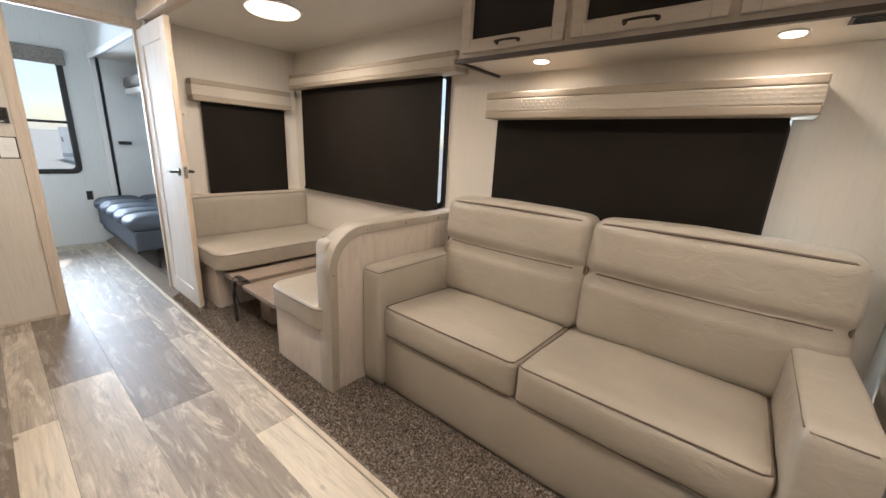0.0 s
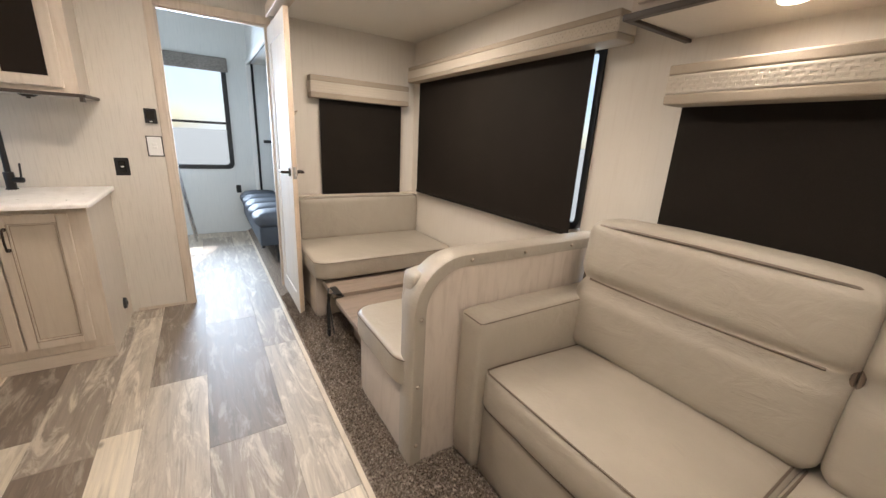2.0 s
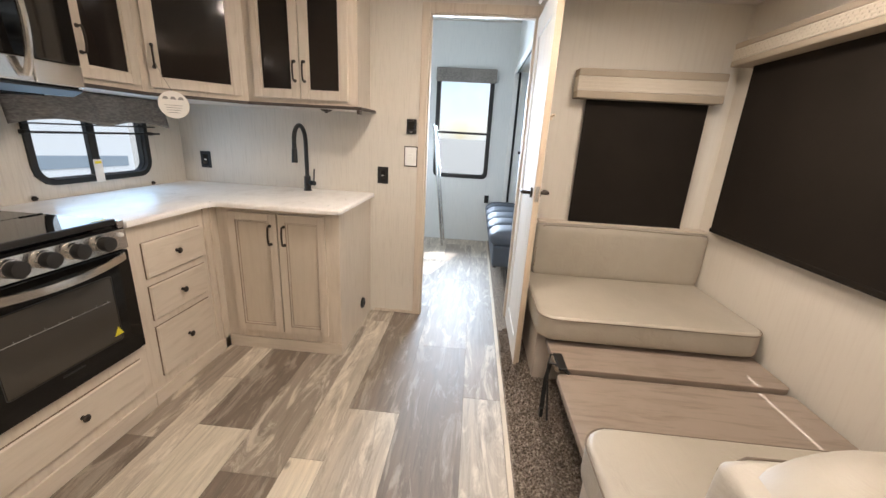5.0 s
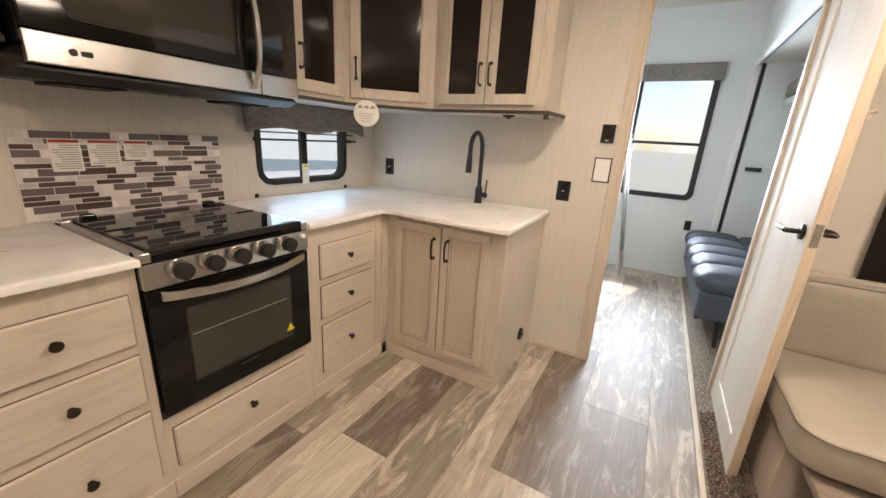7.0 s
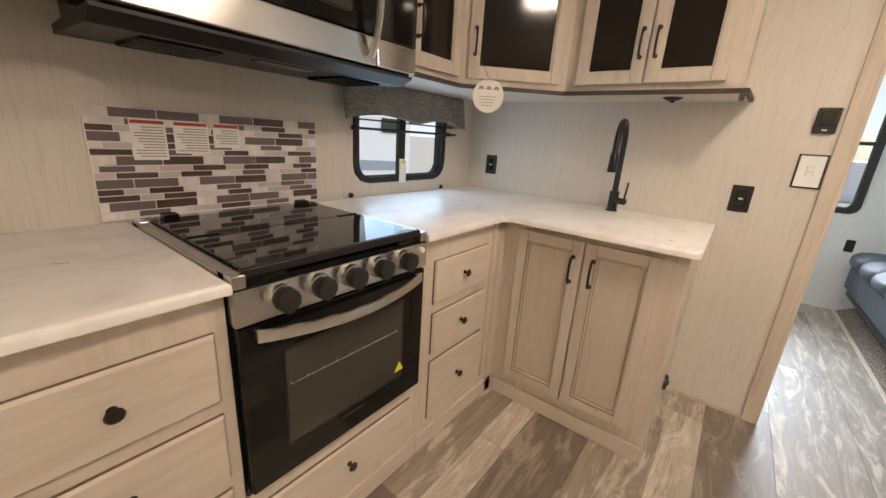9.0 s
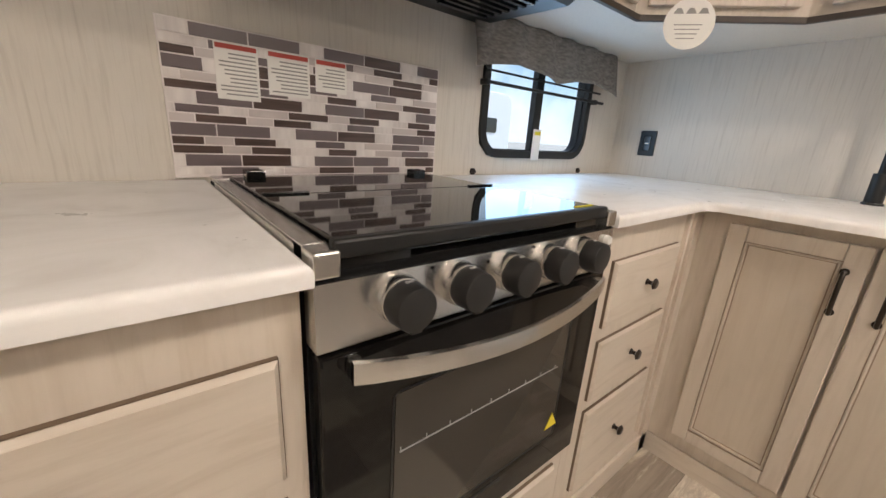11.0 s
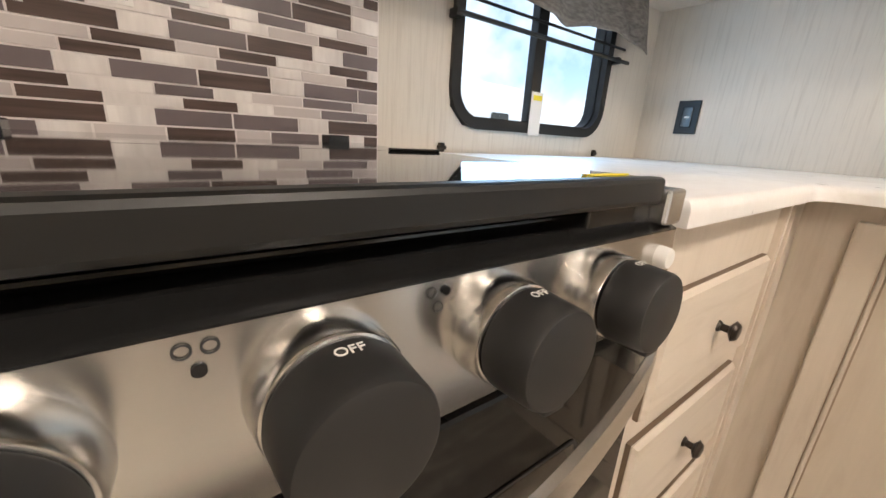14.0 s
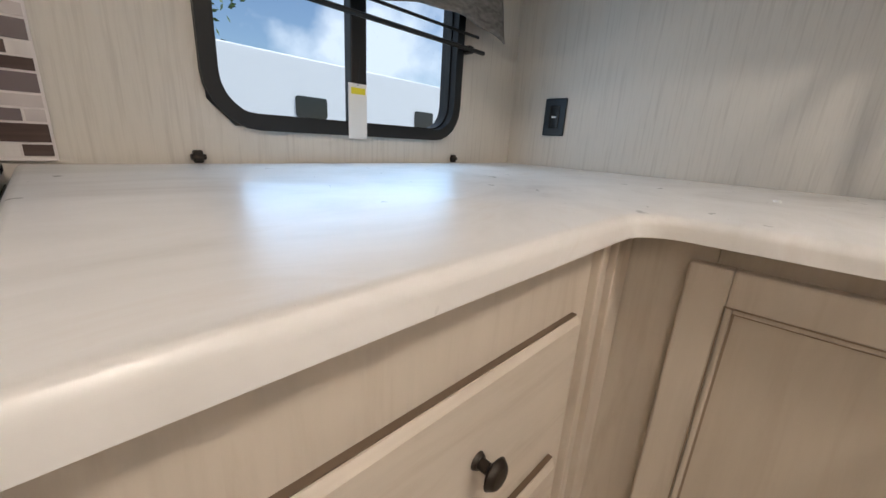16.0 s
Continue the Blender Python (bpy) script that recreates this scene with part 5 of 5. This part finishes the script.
def faucet():
    x, y, z = -3.585, -0.575, CT
    e = base("kitchen_faucet", x, y, z, "matte black gooseneck kitchen faucet on the counter", "faucet")
    P = [Build().cyl((x, y, z), (x, y, z + 0.008), 0.028, 0.026, 28, 0.002).cyl((x, y, z + 0.006), (x, y, z + 0.10), 0.0225, 0.0225, 28, 0.002).done("body", M_BLACK_SATIN, smooth=True)]
    pts = [(x, y, z + 0.09), (x, y, z + 0.22), (x, y, z + 0.325)]
    dx, dy = 0.99, 0.08
    for i in range(1, 13):
        a = radians(180 * i / 12)
        r = 0.100
        pts.append((x + dx * r * (1 - math.cos(a)), y + dy * r * (1 - math.cos(a)), z + 0.325 + r * math.sin(a)))
    ex, ey, ez = pts[-1]
    pts.append((ex, ey, ez - 0.05))
    P.append(Build().tube(pts, 0.0135, 14).done("neck", M_BLACK_SATIN, smooth=True))
    P.append(Build().cyl((ex, ey, ez - 0.04), (ex + 0.006, ey, ez - 0.125), 0.0165, 0.0185, 24, 0.003).done("spray_head", M_BLACK_SATIN, smooth=True))
    P.append(Build().cyl((x, y, z + 0.055), (x + 0.02, y + 0.06, z + 0.055), 0.016, 0.016, 20, 0.002).tube([(x + 0.018, y + 0.052, z + 0.06), (x + 0.020, y + 0.056, z + 0.10), (x + 0.022, y + 0.060, z + 0.15)], 0.005).done("lever", M_BLACK_SATIN, smooth=True))
    return hang(e, *P)


faucet()

# ---- wall fittings ----


def outlet(y, z, label):
    e = base("power_outlet", SX, y, z, label, "outlet", "black power outlets")
    a = Build().box(SX, SX + 0.007, y - 0.038, y + 0.038, z - 0.058, z + 0.058, 0.003).done("plate", M_BLACK_SATIN)
    c = Build().box(SX + 0.005, SX + 0.011, y - 0.018, y + 0.018, z - 0.036, z + 0.036, 0.003).done("socket", M_BLACK)
    d = Build().box(SX + 0.010, SX + 0.0122, y - 0.007, y + 0.009, z - 0.003, z + 0.003).done("button", M_SILVER)
    return hang(e, a, c, d)


outlet(-1.367, 1.072, "black power outlet on the cream wall above the counter")
outlet(-0.075, 1.040, "black power outlet on the cream partition wall")

e = base("light_switch", SX, 0.118, 1.18, "white light switch plate in a dark frame on the partition", "switch")
hang(e, Build().box(SX, SX + 0.006, 0.072, 0.163, 1.110, 1.245, 0.002).done("rim", M_BRONZE), Build().box(SX + 0.003, SX + 0.009, 0.078, 0.157, 1.116, 1.239, 0.003).done("plate", M_WHITE), Build().box(SX + 0.008, SX + 0.013, 0.105, 0.130, 1.160, 1.178, 0.002).box(SX + 0.008, SX + 0.013, 0.105, 0.130, 1.182, 1.200, 0.002).done("rocker", M_WHITE))
e = base("thermostat", SX, 0.118, 1.37, "black wall control panel on the partition", "control")
hang(e, Build().box(SX, SX + 0.018, 0.085, 0.152, 1.325, 1.420, 0.004).done("case", M_BLACK_SATIN), Build().box(SX + 0.017, SX + 0.0195, 0.097, 0.140, 1.352, 1.405, 0.002).done("display", M_GLASS_BLACK), Build().box(SX + 0.018, SX + 0.0205, 0.110, 0.126, 1.334, 1.340).done("button", M_SILVER))

# kitchen window dressing
e = base("cafe_valance", -3.06, KY + 0.05, 1.24, "gathered slub grey fabric valance over the kitchen window", "valance")


def gathered(x0, x1, z0, z1, y, name, mat, dip=0.02, seed=1):
    t = bmesh.new()
    nx, nz = 60, 10
    g = []
    for i in range(nx + 1):
        f = i / nx
        col = []
        for j in range(nz + 1):
            h = j / nz
            wav = 0.010 * math.sin(f * 34 + 2 * noise.noise(Vector((f * 6, h * 2, seed)))) * (1 - 0.4 * h)
            zz = z1 + (z0 - z1) * h - dip * h * math.sin(math.pi * ((f * 2) % 1))
            col.append(t.verts.new((x0 + (x1 - x0) * f, y + 0.006 + 0.03 * h + wav, zz)))
        g.append(col)
    for i in range(nx):
        for j in range(nz):
            t.faces.new((g[i][j], g[i + 1][j], g[i + 1][j + 1], g[i][j + 1]))
    bb = Build()
    bb._add(t)
    ob = bb.done(name, mat, smooth=True, angle=0)
    s = ob.modifiers.new("thickness", "SOLIDIFY")
    s.thickness = 0.004
    return ob


hang(e, gathered(-3.53, -2.63, 1.27, 1.443, KY + 0.025, "cloth", M_GREY_FAB, -0.03), Build().box(-3.50, -2.66, KY + 0.002, KY + 0.03, 1.40, 1.443, 0.003).done("board", M_GREY_FAB))
e = base("curtain_rods", -3.06, KY + 0.03, 1.2, "two slim black rods across the kitchen window", "rod")
hang(e, Build().tube([(-2.71, KY + 0.03, 1.235), (-3.47, KY + 0.03, 1.235)], 0.006).tube([(-2.71, KY + 0.022, 1.275), (-3.45, KY + 0.022, 1.275)], 0.004).box(-3.42, -3.40, KY + 0.001, KY + 0.034, 1.225, 1.245, 0.003).box(-2.725, -2.705, KY + 0.001, KY + 0.034, 1.225, 1.245, 0.003).done("rod", M_BLACK_SATIN, smooth=True))
e = base("window_tag", -3.06, KY + 0.02, 0.95, "white printed tag with a yellow patch hanging at the kitchen window", "tag")
hang(e, Build().box(-3.063, -3.013, KY + 0.014, KY + 0.0155, 0.972, 1.095, 0).done("paper", M_PAPER), Build().box(-3.058, -3.020, KY + 0.0155, KY + 0.0163, 1.072, 1.086).done("patch", M_YELLOW), Build().tube([(-3.038, KY + 0.015, 1.09), (-3.045, KY + 0.016, 1.15)], 0.001, 5).done("string", M_KNOB))
for x in (-2.70, -3.39):
    e = base("wall_clip", x, KY + 0.006, CT + 0.015, "small brown screw clip at the back of the counter", "clip", "counter clips")
    hang(e, Build().box(x - 0.008, x + 0.008, KY, KY + 0.012, CT + 0.001, CT + 0.024, 0.003).cyl((x - 0.012, KY + 0.008, CT + 0.012), (x + 0.012, KY + 0.008, CT + 0.012), 0.005).done("clip", M_BRONZE))
e = base("hole_plug", -3.10, -0.24, CT, "small white plug on the countertop", "plug")
hang(e, Build().cyl((-3.10, -0.24, CT - 0.001), (-3.10, -0.24, CT + 0.004), 0.009, 0.007, 20, 0.001).cyl((-3.33, -0.75, CT - 0.001), (-3.33, -0.75, CT + 0.003), 0.006, 0.005, 16).done("plug", M_WHITE, smooth=True))

# ---- bunk room things ----


def bunk_sofa():
    e = base("bunk_sofa_bed", -5.0, 1.3, CZ, "slate blue tufted vinyl sofa bed in the bunk recess", "bed")
    x0, x1, y0 = -5.88, -4.22, 0.77
    P = [tagged(Build().box(x0, x1, y0, 1.55, 0.25, 0.44, 0.02, 3).done("frame", M_VINYL_BLUE), "padded slate blue frame")]
    mt = Build()
    for k in range(5):
        for j in range(2):
            a, c = x0 + (x1 - x0) * k / 5, y0 - 0.012 + 0.40 * j
            mt.cushion(a - 0.004, a + (x1 - x0) / 5 + 0.004, c, c + 0.405, 0.43, 0.555, 0.045, 0.03, 8, 50 + k + 9 * j)
    P.append(mt.done("mattress", M_VINYL_BLUE, smooth=True, angle=0))
    P.append(Build().cushion(x0, x1, 1.56, 1.74, 0.45, 0.95, 0.05, 0.03, 10, 71).done("backrest", M_VINYL_BLUE, smooth=True, angle=0))
    P.append(Build().box(x0 + 0.05, x1 - 0.12, y0 + 0.02, y0 + 0.05, 0.20, 0.235, 0.005).done("rail", M_KNOB))
    for x in (x1 - 0.03, x0 + 0.15):
        for y in (y0 + 0.14, 1.45):
            P.append(Build().tube([(x, y, 0.25), (x - 0.01, y + 0.02, CZ)], 0.013).done("leg", M_KNOB, smooth=True))
    return hang(e, *P)


bunk_sofa()


def upper_bunk():
    e = base("upper_bunk", -5.0, 1.6, 1.80, "white upper bunk board with a slate grey mattress in the recess", "bed")
    P = [tagged(Build().box(-5.965, -4.0, 1.22, 1.998, 1.74, 1.80, 0.006).done("board", M_WHITE), "white bunk board")]
    P.append(Build().cushion(-5.95, -4.02, 1.20, 1.99, 1.80, 1.93, 0.04, 0.02, 10, 80).done("mattress", M_GREY_FAB, smooth=True, angle=0))
    return hang(e, *P)


upper_bunk()
e = base("bunk_light", -5.93, 1.14, 1.16, "small black reading lamp on the bunk recess wall", "lamp")
hang(e, Build().box(-5.97, -5.92, 1.08, 1.20, 1.165, 1.20, 0.004).done("case", M_BLACK_SATIN))
e = base("power_outlet", FX, 0.745, 0.62, "black power outlet on the bunk room wall", "outlet", "black power outlets")
hang(e, Build().box(FX, FX + 0.01, 0.715, 0.772, 0.52, 0.62, 0.003).done("plate", M_BLACK_SATIN))
e = base("cafe_valance", FX + 0.05, 0.37, 1.98, "grey fabric valance over the bunk room window", "valance")
hang(e, Build().box(FX + 0.002, FX + 0.05, 0.02, 0.745, 1.965, 2.12, 0.012).box(FX + 0.05, FX + 0.056, 0.02, 0.745, 1.965, 2.06, 0.002).done("cloth", M_GREY_FAB))


def ladder():
    e = base("bunk_ladder", -5.7, 0.15, 0, "slim grey metal bunk ladder leaning on the wall", "ladder")
    b = Build()
    for x in (-5.62, -5.90):
        b.tube([(x, 0.22, 0.0), (x, 0.05, 1.45)], 0.014)
    for k in range(5):
        f = 0.14 + 0.19 * k
        b.tube([(-5.62, 0.22 - 0.17 * f, 1.45 * f), (-5.90, 0.22 - 0.17 * f, 1.45 * f)], 0.012)
    return hang(e, b.done("rails", M_STEEL, smooth=True))


ladder()

# ---- outside ----
m = Mat("gravel", rough=0.95)
m.color(m.ramp(m.noise(30, 4), [(0.3, (0.30, 0.29, 0.27)), (0.7, (0.45, 0.43, 0.40))])).bump(m.noise(60, 3), 0.5, 0.02)
b = Build().box(-900, 900, -900, 900, -1.05, -0.95)
tagged(b.done("ground", m.m), "pale gravel storage yard", "ground", kind="structure")

M_RV = Mat("white_trailer_skin", (0.80, 0.81, 0.82), 0.3).m
M_RV_STRIPE = Mat("grey_trailer_stripe", (0.30, 0.36, 0.42), 0.35).m


def trailer(m, label, length=8.0):
    """A parked travel trailer: rounded body, stripe, windows, wheels."""
    e = new("travel_trailer")
    tagged(e, label, "trailer", "parked trailers")
    L = length / 2
    P = [Build().prism(rounded_rect(-L, L, -0.35, 2.35, 0.35, 5), "y", -1.2, 1.2, 0.03).done("body", M_RV)]
    st = Build()
    for s in (-1, 1):
        st.prism([(-L + 0.2, 0.15), (L - 0.5, 0.35), (L - 0.3, 0.75), (-L + 0.2, 0.40)], "y", s * 1.205 - 0.004, s * 1.205 + 0.004)
    P.append(st.done("stripe", M_RV_STRIPE))
    for s in (-1, 1):
        for x in (-L * 0.75, 0.3, L * 0.75):
            P.append(Build().prism(rounded_rect(x - 0.35, x + 0.35, 1.25, 1.65, 0.06), "y", s * 1.21 - 0.006, s * 1.21 + 0.006).done("window", M_GLASS_BLACK))
        for x in (-0.45, 0.45):
            P.append(Build().cyl((x, s * 1.0, -0.58), (x, s * 1.2, -0.58), 0.37, None, 24, 0.03).done("wheel", M_SEAL))
    for p in P:
        p.parent = e
    e.matrix_world = m
    return e


trailer(pose(-6.6, -9.5, 0.0, 0, 0, 4), "white travel trailer parked outside the kitchen window")
trailer(pose(-38, 5.5, -0.9, 0, 0, 3), "white travel trailer parked beyond the bunk room window")


def tree(x, y, h, seed):
    rng = random.Random(seed)
    e = base("tree", x, y, -0.95, "leafy green tree behind the parked trailer", "tree")
    t = Build()
    t.cyl((x, y, -0.95), (x + 0.1, y, h * 0.6), 0.16, 0.07, 10)
    ends = []
    for k in range(9):
        a, z0 = rng.uniform(0, 6.28), h * rng.uniform(0.25, 0.6)
        q = (x + math.cos(a) * rng.uniform(0.8, 1.6), y + math.sin(a) * rng.uniform(0.8, 1.6), z0 + rng.uniform(0.6, 1.8))
        t.cyl((x + 0.05, y, z0), q, 0.05, 0.015, 6)
        ends.append(q)
    lf = bmesh.new()
    for q in ends + [(x, y, h * 0.8)]:
        for _ in range(260):
            c = Vector(q) + Vector((rng.gauss(0, 0.55), rng.gauss(0, 0.55), rng.gauss(0, 0.45)))
            u = Vector((rng.gauss(0, 1), rng.gauss(0, 1), rng.gauss(0, 1))).normalized() * 0.10
            w = u.orthogonal().normalized() * 0.05
            lf.faces.new([lf.verts.new(c + p) for p in (-u, w, u, -w)])
    lb = Build()
    lb._add(lf)
    m = Mat("leaves", rough=0.6)
    m.color(m.ramp(m.noise(3, 2), [(0.3, (0.04, 0.08, 0.025)), (0.7, (0.09, 0.14, 0.045))]))
    bark = Mat("bark", (0.14, 0.10, 0.07), 0.9).m
    return hang(e, t.done("trunk", bark), lb.done("foliage", m.m))


tree(-5.0, -13.5, 5.2, 3)

# ---- backsplash tiles ----


def backsplash():
    x0, x1, z0, z1 = -2.518, -1.795, 0.918, 1.245
    e = base("backsplash", -2.155, KY, z0, "mosaic backsplash panel of brown, mauve and silver strip tiles", "backsplash")
    hang(e, Build().box(x0, x1, KY + 0.001, KY + 0.007, z0, z1, 0.001).done("grout", M_GROUT))
    rng = random.Random(11)
    heights = (0.0285, 0.0192, 0.0192)
    tall = ((0, 0.117), (1, 0.115), (2, 0.060))
    low = ((0, 0.105), (3, 0.092), (2, 0.060), (0, 0.085), (2, 0.100), (1, 0.095), (3, 0.060))
    z, row = z1 - 0.002, 0
    made = {}
    while z > z0 + 0.006:
        h = min(heights[row % 3], z - z0 - 0.001)
        x = x0 + 0.002
        run = tall if row % 3 == 0 else low
        at = rng.randrange(len(run))
        first = True
        while x < x1 - 0.006:
            kind, w = run[at % len(run)]
            at += 1
            if kind < 2 and rng.random() < 0.35:
                kind = 1 - kind
            if first:
                w *= rng.choice((0.4, 0.7, 1.0))
            first = False
            w = min(w, x1 - 0.002 - x)
            if x1 - 0.002 - x - w < 0.010:
                w = x1 - 0.002 - x
            key = (round(w, 3), round(h, 4), kind)
            if key not in made:
                tb = Build().box(-w / 2 + 0.0016, w / 2 - 0.0016, -0.002, 0.0012, -h / 2 + 0.0015, h / 2 - 0.0015)
                o = tb.done("tile", M_TILES[kind])
                made[key] = o.data
            else:
                o = new("tile", made[key])
            o.parent = e
            o.location = (x + w / 2 + 2.155, 0.0075, z - h / 2 - z0)
            x += w
        z -= h + 0.0003
        row += 1
    for k, (a, c, za) in enumerate(((-1.985, -1.895, 1.095), (-2.105, -2.005, 1.115), (-2.205, -2.12, 1.135))):
        zt = 1.215
        st = base("warning_label", (a + c) / 2, KY + 0.011, za, "white printed paper label with a red heading on the backsplash", "label", "paper labels")
        pr = Build()
        zz = zt - 0.022
        while zz > za + 0.008:
            pr.box(a + 0.006, c - 0.008 - 0.01 * ((int(zz * 1000)) % 3), KY + 0.0099, KY + 0.0105, zz - 0.003, zz)
            zz -= 0.0085
        hang(st, Build().box(a, c, KY + 0.0090, KY + 0.0100, za, zt).done("paper", M_PAPER), Build().box(a + 0.003, c - 0.003, KY + 0.0099, KY + 0.0106, zt - 0.014, zt - 0.004).done("heading", M_RED), pr.done("print_lines", M_INK))


backsplash()

# ---- floor planks ----


def planks():
    """Strips of their own width; boards 1.24 long from a known joint, each strip with its run of shades."""
    length = 1.24
    strips = (
        (-1.52, -1.34, -4.60, "mpmd"), (-1.34, -1.215, -4.20, "pmcp"), (-1.215, -0.97, -4.90, "mdmp"),
        (-0.97, -0.73, -2.30, "mpdmdd"), (-0.73, -0.61, -2.74, "mpmppm"), (-0.61, -0.36, -2.40, "pmmdcp"),
        (-0.36, -0.12, -2.18, "dmpmdm"), (-0.12, 0.025, -2.28, "mpmpcm"), (0.025, 0.28, -2.60, "mpmdpm"),
        (0.28, 0.59, -2.01, "pmmdmp"), (0.59, 0.783, -2.77, "mpmmpc"),
    )
    made = {}
    for a, c, joint, shades in strips:
        hidden = c < -0.95
        for k in range(-4, 5):
            p, q = max(joint + k * length, -5.995), min(joint + (k + 1) * length, -3.62 if hidden else 1.24)
            if q - p < 0.02:
                continue
            # the fourth letter is the board that ends at the joint
            tone = shades[(k + 4) % len(shades)]
            key = (round(q - p, 3), round(c - a, 3), tone)
            if key not in made:
                w, d = (q - p) / 2 - 0.0006, (c - a) / 2 - 0.0006
                made[key] = Build().box(-w, w, -d, d, -0.004, 0.0, 0.0005, 1).done("plank", M_PLANKS[tone])
                o = made[key]
            else:
                o = new("plank", made[key].data)
            o.parent = floor
            o.location = ((p + q) / 2, (a + c) / 2, 0.0)


planks()
